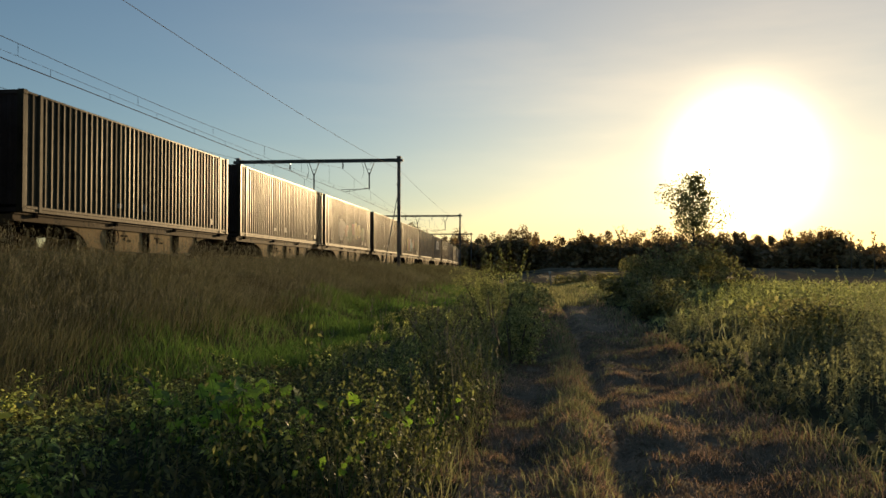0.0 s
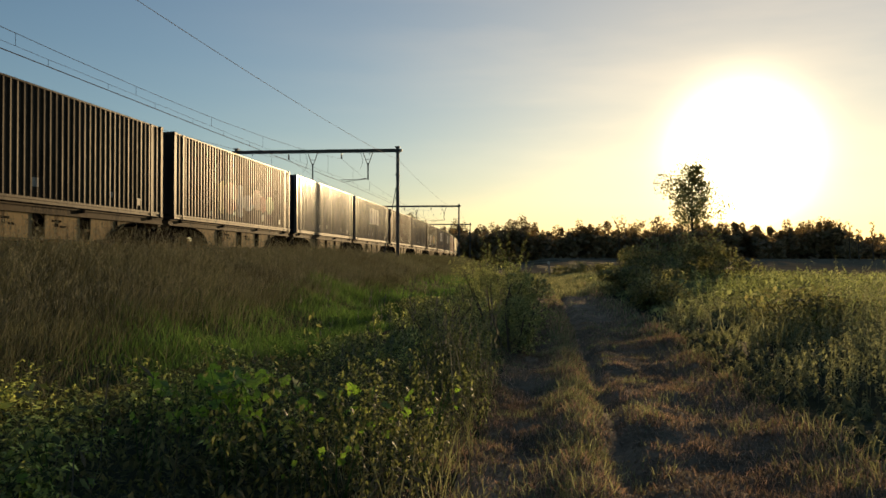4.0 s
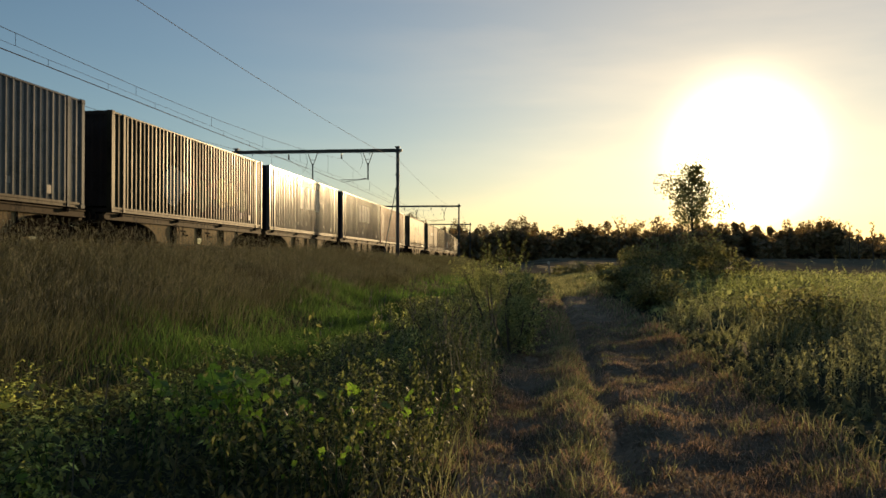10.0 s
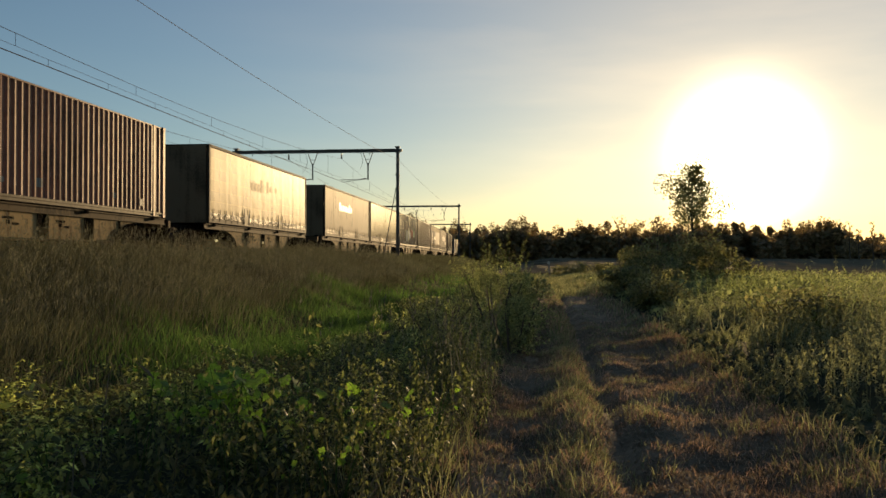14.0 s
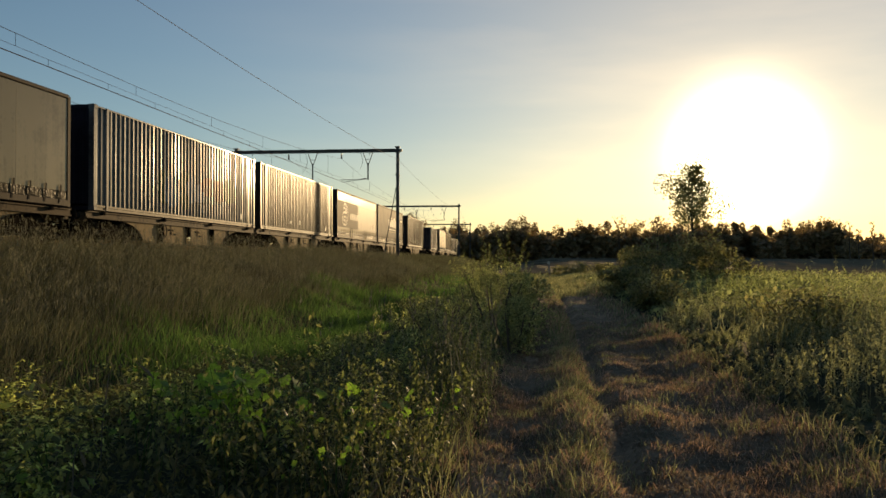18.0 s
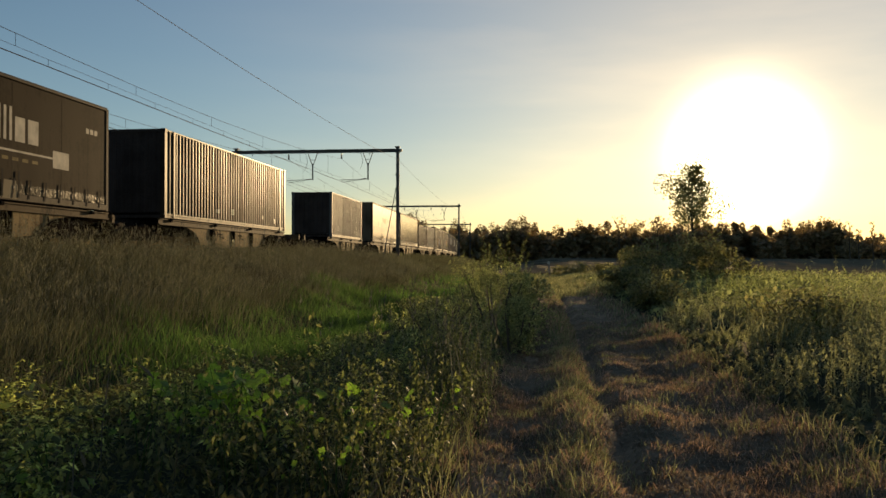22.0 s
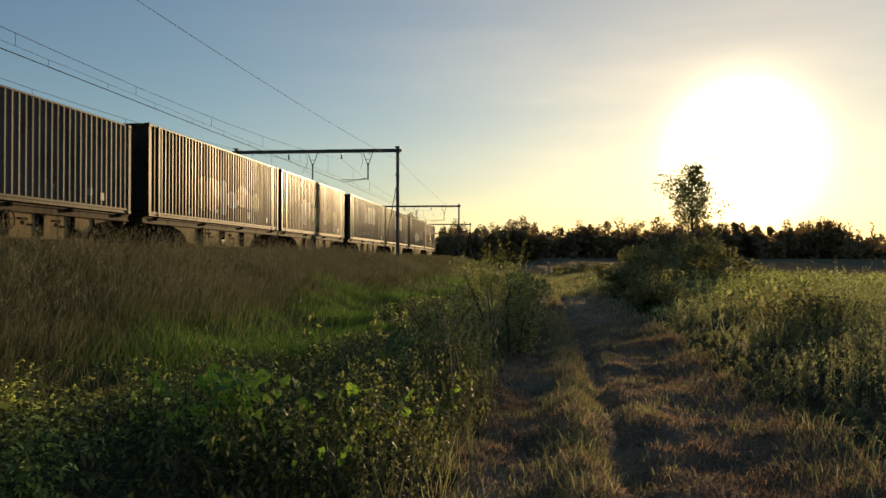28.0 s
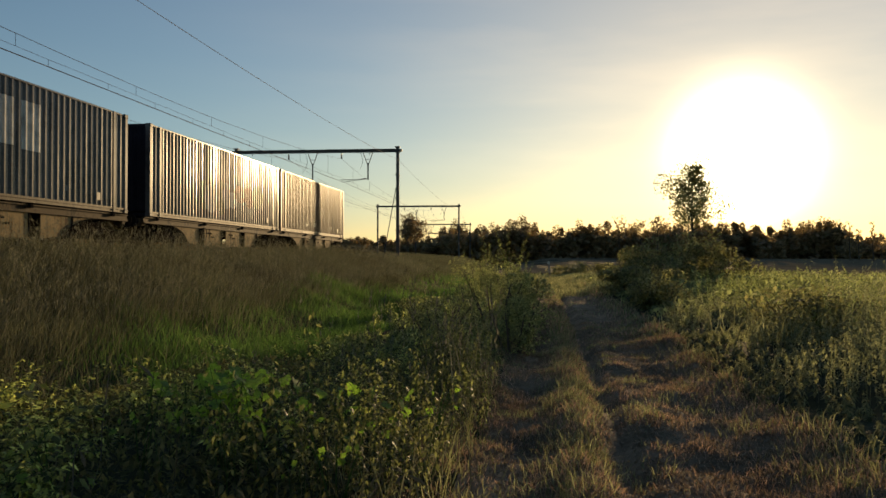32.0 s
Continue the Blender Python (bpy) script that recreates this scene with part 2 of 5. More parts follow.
# ---- mesh helpers ----
class Geo:
    """Collects vertices and faces for one mesh."""

    def __init__(self):
        self.v, self.f = [], []

    def add(self, verts, faces):
        k = len(self.v)
        self.v += [tuple(p) for p in verts]
        self.f += [tuple(i + k for i in q) for q in faces]
        return self

    def box(self, x0, x1, y0, y1, z0, z1, b=0.0):
        if b <= 0:
            return self.add([(x, y, z) for x in (x0, x1) for y in (y0, y1) for z in (z0, z1)],
                            [(0, 1, 3, 2), (4, 6, 7, 5), (0, 4, 5, 1), (2, 3, 7, 6), (0, 2, 6, 4), (1, 5, 7, 3)])
        # bevelled along the upright and length edges: an eight-sided section along y
        sec = [(x0 + b, z0), (x1 - b, z0), (x1, z0 + b), (x1, z1 - b), (x1 - b, z1), (x0 + b, z1), (x0, z1 - b), (x0, z0 + b)]
        return self.prism_y(sec, y0, y1)

    def prism_y(self, sec, y0, y1):
        n = len(sec)
        vs = [(x, y0, z) for x, z in sec] + [(x, y1, z) for x, z in sec]
        fs = [(i, (i + 1) % n, n + (i + 1) % n, n + i) for i in range(n)] + [tuple(range(n))[::-1], tuple(range(n, 2 * n))]
        return self.add(vs, fs)

    def prism_x(self, sec, x0, x1):
        """A side outline of (y, z) given a thickness along x."""
        n = len(sec)
        vs = [(x0, y, z) for y, z in sec] + [(x1, y, z) for y, z in sec]
        fs = [(i, (i + 1) % n, n + (i + 1) % n, n + i) for i in range(n)] + [tuple(range(n))[::-1], tuple(range(n, 2 * n))]
        return self.add(vs, fs)

    def tube(self, pts, radii, sides=8, caps=True):
        pts = [Vector(p) for p in pts]
        if not isinstance(radii, (list, tuple)):
            radii = [radii] * len(pts)
        vs, fs = [], []
        for i, p in enumerate(pts):
            d = (pts[min(i + 1, len(pts) - 1)] - pts[max(i - 1, 0)]).normalized()
            up = Vector((0, 0, 1)) if abs(d.z) < 0.9 else Vector((1, 0, 0))
            a = d.cross(up).normalized()
            c = a.cross(d)
            for k in range(sides):
                w = 2 * math.pi * k / sides
                vs.append(p + (a * math.cos(w) + c * math.sin(w)) * radii[i])
        for i in range(len(pts) - 1):
            for k in range(sides):
                k2 = (k + 1) % sides
                fs.append((i * sides + k, i * sides + k2, (i + 1) * sides + k2, (i + 1) * sides + k))
        if caps:
            fs += [tuple(range(sides))[::-1], tuple(range((len(pts) - 1) * sides, len(pts) * sides))]
        return self.add(vs, fs)

    def ring(self, c, r, t, sides=24, tube=6, squash=1.0):
        """A closed ring in the y-z plane."""
        vs, fs = [], []
        for i in range(sides):
            w = 2 * math.pi * i / sides
            for j in range(tube):
                u = 2 * math.pi * j / tube
                q = r + t * math.cos(u)
                vs.append((c[0] + t * math.sin(u), c[1] + q * math.cos(w), c[2] + q * math.sin(w) * squash))
        for i in range(sides):
            for j in range(tube):
                i2, j2 = (i + 1) % sides, (j + 1) % tube
                fs.append((i * tube + j, i2 * tube + j, i2 * tube + j2, i * tube + j2))
        return self.add(vs, fs)

    def mesh(self, name, mat, smooth=False):
        me = bpy.data.meshes.new(name)
        me.from_pydata(self.v, [], self.f)
        me.materials.append(mat)
        if smooth:
            me.polygons.foreach_set("use_smooth", [True] * len(me.polygons))
        return me


def part(name, geo, mat, parent, label="", at=None):
    """One mesh object under a thing or part; geo is a Geo or a mesh to share."""
    me = geo if isinstance(geo, bpy.types.Mesh) else geo.mesh(name, mat)
    ob = new(name, me)
    ob.parent = parent
    if at is not None:
        ob.matrix_basis = at
    if label:
        ob["label"] = label
    return ob


def thing(name, label, category, group="", kind="", at=None):
    ob = new(name)
    ob.empty_display_size = 0.3
    if at is not None:
        ob.matrix_basis = at
    return tagged(ob, label, category, group, kind)


def solid(name, geo, mat, label="", category="", group="", kind="", smooth=False):
    """A top-level thing that is one mesh."""
    return tagged(new(name, geo if isinstance(geo, bpy.types.Mesh) else geo.mesh(name, mat, smooth)), label, category, group, kind)


# ---- the plan: a railway on a bank that bends gently to the left ----
BEND = 0.000482197                  # 1 / radius of the line through the camera, parallel to the tracks
RAIL = EYE + 0.255                  # height of the rail tops
NEAR_TRACK, FAR_TRACK = 14.02, 17.8  # metres to the left of that line


def spot(s, off, z=0.0):
    """The place s metres along the line and off metres to its left."""
    h = BEND * s
    return Vector((-(1 - math.cos(h)) / BEND - off * math.cos(h), math.sin(h) / BEND - off * math.sin(h), z))


def along(s, off, z=0.0):
    """The pose of a thing there: its y axis along the line."""
    return Matrix.Translation(spot(s, off, z)) @ Matrix.Rotation(BEND * s, 4, 'Z')


def spots(s, off, z):
    h = BEND * s
    return np.stack([-(1 - np.cos(h)) / BEND - off * np.cos(h), np.sin(h) / BEND - off * np.sin(h), z], -1)


PROFILE_OFF = (-400, -60, -12, -6, -3.0, -2.0, -1.5, 0.6, 1.2, 3.5, 5.2, 6.2, 9.6, 11.3, 12.2, 19.7, 20.6, 25.0, 40, 400)
PROFILE_Z = (0.0, 0.0, 0.1, 0.15, 0.15, 0.08, 0.0, 0.0, 0.05, 0.02, -0.18, -0.1, 1.2, 1.36, 1.62, 1.62, 1.3, 0.1, 0.0, 0.0)


def ground_z(s, off):
    z = np.interp(off, PROFILE_OFF, PROFILE_Z)
    rough = 0.05 * np.sin(off * 1.7 + s * 0.31) * np.sin(s * 0.9 + off * 0.4) + 0.03 * np.sin(s * 2.3 - off * 1.1)
    calm = np.clip((np.abs(off - 16) - 4) / 3, 0, 1)
    ruts = -0.05 * np.exp(-((off - 0.3) / 0.24) ** 2) - 0.13 * np.exp(-((off + 0.56) / 0.15) ** 2) - 0.035 * np.exp(-((off + 1.35) / 0.45) ** 2) + 0.06 * np.exp(-((off + 0.18) / 0.2) ** 2)
    worn = 0.028 * np.sin(s * 5.1 + 2.0 * np.sin(off * 2.6)) * np.sin(off * 6.3 + s * 1.3) + 0.012 * np.sin(s * 9.7 - off * 4.0)
    ruts = ruts + worn
    u = np.clip((s - 95) / 120, 0, 1)
    rise = 1.9 * u * u * (3 - 2 * u) * np.clip((2 - off) / 12, 0, 1)
    return z + rise + rough * calm * np.clip((60 - np.abs(off)) / 40, 0, 1) + ruts * (np.abs(off + 0.6) < 2)


# ---- ground, path, ballast, rails ----
def sheet(name, offs, ss, mat, lift=0.0):
    o, s = np.meshgrid(np.array(offs), np.array(ss), indexing='xy')
    p = spots(s, o, ground_z(s, o) + lift).reshape(-1, 3)
    n, m = len(offs), len(ss)
    i = (np.arange(m - 1)[:, None] * n + np.arange(n - 1)[None, :]).reshape(-1)
    faces = np.stack([i, i + n, i + n + 1, i + 1], -1)
    me = bpy.data.meshes.new(name)
    me.from_pydata(p.tolist(), [], faces.tolist())
    me.materials.append(mat)
    me.polygons.foreach_set("use_smooth", [True] * len(me.polygons))
    return me


def steps(*spans):
    out = []
    for a, b, d in spans:
        out += list(np.arange(a, b, d))
    return out + [spans[-1][1]]


offs = steps((-1500, -300, 200), (-300, -60, 30), (-60, -14, 5), (-14, -3, 0.6), (-3, 1.0, 0.1), (1.0, 6.2, 0.16), (6.2, 26, 0.5), (26, 60, 5), (60, 300, 30), (300, 1500, 200))
ss = steps((-700, -100, 100), (-100, -6, 8), (-6, 20, 0.2), (20, 50, 1.0), (50, 240, 6), (240, 700, 30), (700, 2600, 150))
tagged(new("ground", sheet("ground", offs, ss, M_GROUND)), "rough grassy ground with a raised railway bank", "ground", kind="structure")
tagged(new("path", sheet("path", steps((-2.1, 0.7, 0.1)), steps((-6, 20, 0.2), (20, 46, 1.0)), M_PATH, 0.006)), "worn bare-earth field path with wheel ruts", "path", kind="structure")


def strip(name, sec, s0, s1, ds, mat, off):
    """A section of (left offset, height) swept along the line."""
    g = Geo()
    n = len(sec)
    k = max(2, int((s1 - s0) / ds) + 1)
    vs, fs = [], []
    for s in np.linspace(s0, s1, k):
        vs += [spot(s, off + a, z) for a, z in sec]
    for i in range(k - 1):
        fs += [(i * n + j, i * n + (j + 1) % n, (i + 1) * n + (j + 1) % n, (i + 1) * n + j) for j in range(n)]
    fs += [tuple(range(n))[::-1], tuple(range((k - 1) * n, k * n))]
    return g.add(vs, fs).mesh(name, mat)


tagged(new("ballast", strip("ballast", [(-5.4, 1.3), (-3.8, RAIL - 0.2), (3.8, RAIL - 0.2), (5.4, 1.3)], -480, 640, 8, M_BALLAST, 15.91)), "crushed stone ballast bed under two tracks", "ballast", kind="structure")
RAIL_SEC = [(-0.07, -0.17), (0.07, -0.17), (0.07, -0.155), (0.012, -0.14), (0.012, -0.04), (0.036, -0.03), (0.036, -0.004), (0.028, 0), (-0.028, 0), (-0.036, -0.004), (-0.036, -0.03), (-0.012, -0.04), (-0.012, -0.14), (-0.07, -0.155)]
for track in (NEAR_TRACK, FAR_TRACK):
    for side in (-0.7525, 0.7525):
        tagged(new("rail", strip("rail", [(a, RAIL + z) for a, z in RAIL_SEC], -480, 640, 7, M_RAIL, track + side)), "worn steel running rail on the ballast", "rail", group="running rails", kind="structure")
g = Geo()
for track in (NEAR_TRACK, FAR_TRACK):
    for s in np.arange(-40, 260, 0.6):
        m = along(s, track)
        k = Geo().box(-1.3, 1.3, -0.13, 0.13, RAIL - 0.23, RAIL - 0.172)
        g.add([m @ Vector(p) for p in k.v], k.f)
tagged(new("sleepers", g.mesh("sleepers", M_SLEEPER)), "concrete sleepers bedded in the ballast", "sleepers", kind="stuff")


# ---- catenary portals and wires ----
PORTAL_S, PORTAL_STEP = 59.27, 62.38
POST_R, POST_L = 10.06, 21.59
BEAM_Z = EYE + 7.62


def h_section(g, x, y, z0, z1, w=0.2, d=0.2, t=0.016):
    for a in (-1, 1):
        g.box(x - w / 2, x + w / 2, y + a * d / 2 - t / 2, y + a * d / 2 + t / 2, z0, z1)
    g.box(x - t / 2, x + t / 2, y - d / 2 + t / 2, y + d / 2 - t / 2, z0, z1)


def insulator(g, top, bottom, r=0.055):
    top, bottom = Vector(top), Vector(bottom)
    n = 9
    pts = [top.lerp(bottom, i / (n - 1)) for i in range(n)]
    g.tube(pts, [r if i % 2 else r * 0.45 for i in range(n)], 8)


def portal(tied):
    """Built round the middle of its beam: x to the right, y along the line, z from the world's ground."""
    p = thing("catenary_portal", "dark steel catenary portal spanning both tracks", "catenary portal", group="portals along the line")
    mid = (POST_R + POST_L) / 2
    right, left = mid - POST_R, mid - POST_L
    for x, side in ((right, 1), (left, -1)):
        g = Geo()
        h_section(g, x, 0, 1.0, BEAM_Z + 0.2)
        g.box(x - 0.24, x + 0.24, -0.24, 0.24, 0.95, 1.25, 0.03)
        m = part("mast", g, M_MAST, p)
        part("mast_cap", Geo().box(x - 0.16, x + 0.16, -0.16, 0.16, BEAM_Z + 0.19, BEAM_Z + 0.28, 0.02), M_MAST, m)
        g = Geo()
        g.box(x - 0.15, x + 0.15, -0.16, 0.16, BEAM_Z - 0.16, BEAM_Z - 0.121)
        g.box(x + side * 0.12, x + side * 0.3, -0.1, 0.1, BEAM_Z - 0.1, BEAM_Z + 0.09, 0.02)
        part("bracket", g, M_MAST, m)
        for zz in (BEAM_Z - 1.7, BEAM_Z - 3.3):
            part("clamp", Geo().box(x - 0.14, x + 0.14, -0.14, 0.14, zz - 0.07, zz + 0.07, 0.02), M_MAST, m)
    g = Geo()
    for z in (BEAM_Z - 0.1, BEAM_Z + 0.1):
        g.box(left + 0.102, right - 0.102, -0.1, 0.1, z - 0.018, z + 0.018)
    g.box(left + 0.102, right - 0.102, -0.012, 0.012, BEAM_Z - 0.08, BEAM_Z + 0.08)
    part("beam", g, M_MAST, p)
    for track, tube in ((NEAR_TRACK, 12.15), (FAR_TRACK, 16.08)):
        tx, x = mid - track, mid - tube
        g = Geo()
        for a in (-1, 1):
            g.tube([(x + a * 0.34, 0, BEAM_Z - 0.12), (x + a * 0.04, 0, BEAM_Z - 0.95)], 0.028, 6)
        g.tube([(x - 0.17, 0, BEAM_Z - 0.6), (x + 0.17, 0, BEAM_Z - 0.6)], 0.02, 6)
        g.tube([(x, 0, BEAM_Z - 0.85), (x, 0, EYE + 5.6)], 0.05, 8)
        hanger = part("drop_tube", g, M_MAST, p)
        g = Geo()
        insulator(g, (x - 0.08, 0, EYE + 5.68), (x - 0.5, 0, EYE + 5.64), 0.05)
        part("insulator", g, M_INSUL, hanger, "brown ribbed insulator")
        g = Geo()
        g.tube([(x - 0.5, 0, EYE + 5.64), (tx - 0.1, 0, EYE + 5.6)], 0.022, 6)
        g.tube([(x - 0.55, 0, EYE + 5.6), (tx + 0.02, 0, EYE + 5.44)], 0.016, 6)
        part("steady_arm", g, M_MAST, hanger)
        g = Geo()
        g.tube([(tx, 0, BEAM_Z - 0.12), (tx, 0, BEAM_Z - 0.2)], 0.03, 6)
        insulator(g, (tx, 0, BEAM_Z - 0.2), (tx, 0, BEAM_Z - 0.55), 0.07)
        part("insulator", g, M_INSUL, p, "brown ribbed insulator")
        part("jumper", Geo().tube([(x - 0.55 + 0.16 * math.sin(a * 0.52), 0.05, BEAM_Z - 0.13 - 1.1 * a / 6) for a in range(7)], 0.012, 5), M_WIRE, p)
    for x in (right - 1.95, left + 1.2):
        g = Geo()
        g.tube([(x, 0, BEAM_Z - 0.12), (x - 0.05, 0, BEAM_Z - 0.3)], 0.02, 6)
        part("bracket", g, M_MAST, p)
    if tied:
        g = Geo()
        g.tube([(right - 0.1, -0.12, BEAM_Z - 2.6), (right - 0.45, -3.6, 1.4)], 0.03, 6)
        part("guy_rod", g, M_MAST, p)
        g = Geo()
        for k in range(20):
            a0, a1 = 2 * math.pi * k / 20, 2 * math.pi * (k + 1) / 20
            g.tube([(left + 0.42 + 0.3 * math.cos(a0), -0.16, EYE + 6.0 + 0.42 * math.sin(a0) - 2.0), (left + 0.42 + 0.3 * math.cos(a1), -0.16, EYE + 6.0 + 0.42 * math.sin(a1) - 2.0)], 0.03, 5)
            if k % 4 == 0:
                g.tube([(left + 0.42, -0.16, EYE + 4.0), (left + 0.42 + 0.3 * math.cos(a0), -0.16, EYE + 4.0 + 0.42 * math.sin(a0))], 0.015, 5)
        part("tension_wheel", g, M_MAST, p, "spoked wire-tensioning wheel")
        g = Geo()
        g.tube([(left + 0.72, -0.16, EYE + 4.0), (left + 0.72, -0.16, EYE + 1.6)], 0.012, 5)
        g.box(left + 0.6, left + 0.84, -0.28, -0.04, EYE + 0.7, EYE + 1.6, 0.03)
        part("tension_weight", g, M_MAST, p)
    return p


first = portal(True)
first.matrix_basis = along(PORTAL_S, (POST_R + POST_L) / 2)
plain = portal(False)
plain.matrix_basis = along(PORTAL_S + PORTAL_STEP, (POST_R + POST_L) / 2)
for k in (-1, 2, 3, 4, 5):
    copy_thing(plain, along(PORTAL_S + k * PORTAL_STEP, (POST_R + POST_L) / 2))


def span_z(s, low, high):
    """Height of a wire that sags between the portals; a small sag is lowest past the middle, where the tension gear lets it."""
    u = ((s - PORTAL_S) / PORTAL_STEP) % 1.0
    if high - low > 0.5:
        return low + (high - low) * (2 * u - 1) ** 2
    return low + (high - low) * (1.6 * (max(0, 0.64 - u) / 0.64) ** 1.3 + (max(0, u - 0.64) / 0.36) ** 1.3)


def wire(name, off, low, high, r, label, group):
    ss_ = np.arange(PORTAL_S - PORTAL_STEP, PORTAL_S + 5 * PORTAL_STEP + 0.1, PORTAL_STEP / 16)
    g = Geo().tube([spot(s, off, EYE + span_z(s, low, high)) for s in ss_], r, 5)
    return solid(name, g, M_WIRE, label, "overhead wire", group)


for track in (NEAR_TRACK, FAR_TRACK):
    wire("contact_wire", track, 5.41, 5.47, 0.015, "taut dark contact wire over the track", "overhead wires")
    wire("auxiliary_wire", track, 5.6, 5.7, 0.006, "thin auxiliary catenary wire above the contact wire", "overhead wires")
    wire("messenger_wire", track, 5.93, 7.08, 0.009, "sagging messenger wire hung from the portals", "overhead wires")
    for k in range(3):
        for n, first_, step_, upper, lower in ((9, 4.07, 6.8, (5.93, 7.08), (5.6, 5.7)), (18, 2.85, 3.37, (5.6, 5.7), (5.41, 5.47))):
            for j in range(n):
                s = PORTAL_S + PORTAL_STEP * k - first_ - step_ * j
                g = Geo().tube([spot(s, track, EYE + span_z(s, *upper)), spot(s, track, EYE + span_z(s, *lower))], 0.007, 4)
                solid("dropper_wire", g, M_WIRE, "thin dropper wire holding up the contact wire", "overhead wire", "dropper wires")
wire("feeder_wire", POST_R - 0.05, 6.28, 6.95, 0.009, "sagging feeder wire along the masts", "overhead wires")
wire("feeder_wire", POST_L + 0.2, 6.3, 7.2, 0.009, "sagging feeder wire along the masts", "overhead wires")

# ---- the train ----
# middle of each load at the start, in metres along the line; size; look
LOADS = [(11.2, 45, "brown"), (26.35, 45, "olive"), (41.5, 45, "olive"), (55.9, 45, "sprayed"), (71.35, 45, "brown"), (85.95, 45, "tagged"),
         (100.95, 45, "slate"), (115.7, 45, "lettered"), (130.9, 45, "brown"), (145.4, 45, "slate"), (160.6, 45, "sprayed"), (175.4, 45, "lettered"),
         (190.7, 45, "lettered"), (204.85, 45, "red"), (222.4, 45, "canvas"), (240.3, 45, "taupe"), (254.65, 45, "cream"), (269.55, 45, "marked"),
         (284.05, 45, "olive"), (299.05, 45, "banded"), (313.5, 45, "dark"), (330.95, 45, "brown"), (352.2, 30, "pale"), (367.9, 45, "canvas"),
         (382.5, 45, "cream"), (395.2, 30, "low"), (404.5, 30, "pale"), (417.1, 45, "tagged"), (431.4, 45, "sprayed"), (447.1, 45, "lettered"),
         (461.5, 45, "lettered"), (476.7, 45, "marked"), (490.8, 45, "brown")]
V0, ACC, JERK = 12.524, 0.09534, -0.0011246
DECK = 1.155


def travel(t):
    return V0 * t + ACC * t * t / 2 + JERK * t ** 3 / 6


RIB = 0.2775


def corrugated(g, x, y0, y1, z0, z1, side=1, depth=0.046, lift=0.0, dent=0.0015, round_=False):
    """An upright sheet with trapezoid ribs, facing +x (side 1) or -x; ribs keep one phase along y.
    With round_ the sheet is cut to an ellipse within its bounds."""
    first_rib = math.floor(y0 / RIB) - 1
    cut = []
    for k in range(first_rib, math.ceil(y1 / RIB) + 1):
        for u, d in ((0.0, 0), (0.21, 0), (0.36, 1), (0.85, 1)):
            cut.append(((k + u) * RIB, d))
    ys = [(y, d) for y, d in cut if y0 < y < y1]

    def depth_at(y):
        for (ya, da), (yb, db) in zip(cut, cut[1:]):
            if ya <= y <= yb:
                return da + (db - da) * (y - ya) / (yb - ya)
        return 0
    ys = [(y0, depth_at(y0))] + ys + [(y1, depth_at(y1))]
    vs, fs = [], []
    # pressed ribs are never quite true: each leans a little, and not the same all the way up
    zm, zh = (z0 + z1) / 2, (z1 - z0) / 2
    levels = (0.0, 0.3, 0.65, 1.0) if z1 - z0 > 1.0 and not lift else (0.0, 1.0)
    m = len(levels)
    for y, d in ys:
        rnd = random.Random(int((y + 50) * 1000) + int(x * 10))
        lean = rnd.uniform(-1, 1) * dent
        half_h = zh
        if round_:
            v = (2 * y - y0 - y1) / (y1 - y0)
            half_h = zh * max(0.12, math.sqrt(max(0, 1 - v * v)) * rnd.uniform(0.92, 1.0))
        for u in levels:
            vs.append((x + side * (lift - depth * d) + lean + rnd.uniform(-0.35, 0.35) * dent, y, zm + half_h * (2 * u - 1)))
    n = len(ys)
    for i in range(n - 1):
        for j in range(m - 1):
            q = (m * i + j, m * (i + 1) + j, m * (i + 1) + j + 1, m * i + j + 1)
            fs.append(q if side > 0 else q[::-1])
    # a back face gives the sheet its thickness
    k = len(vs)
    vs += [(p[0] - side * 0.004, p[1], p[2]) for p in vs]
    fs += [tuple(i + k for i in q[::-1]) for q in fs]
    for i in range(n - 1):
        a, b = m * i, m * (i + 1)
        fs.append((a, k + a, k + b, b))
        fs.append((a + m - 1, b + m - 1, k + b + m - 1, k + a + m - 1))
    return g.add(vs, fs)


def turned(g, m):
    g.v = [tuple(m @ Vector(p)) for p in g.v]
    return g


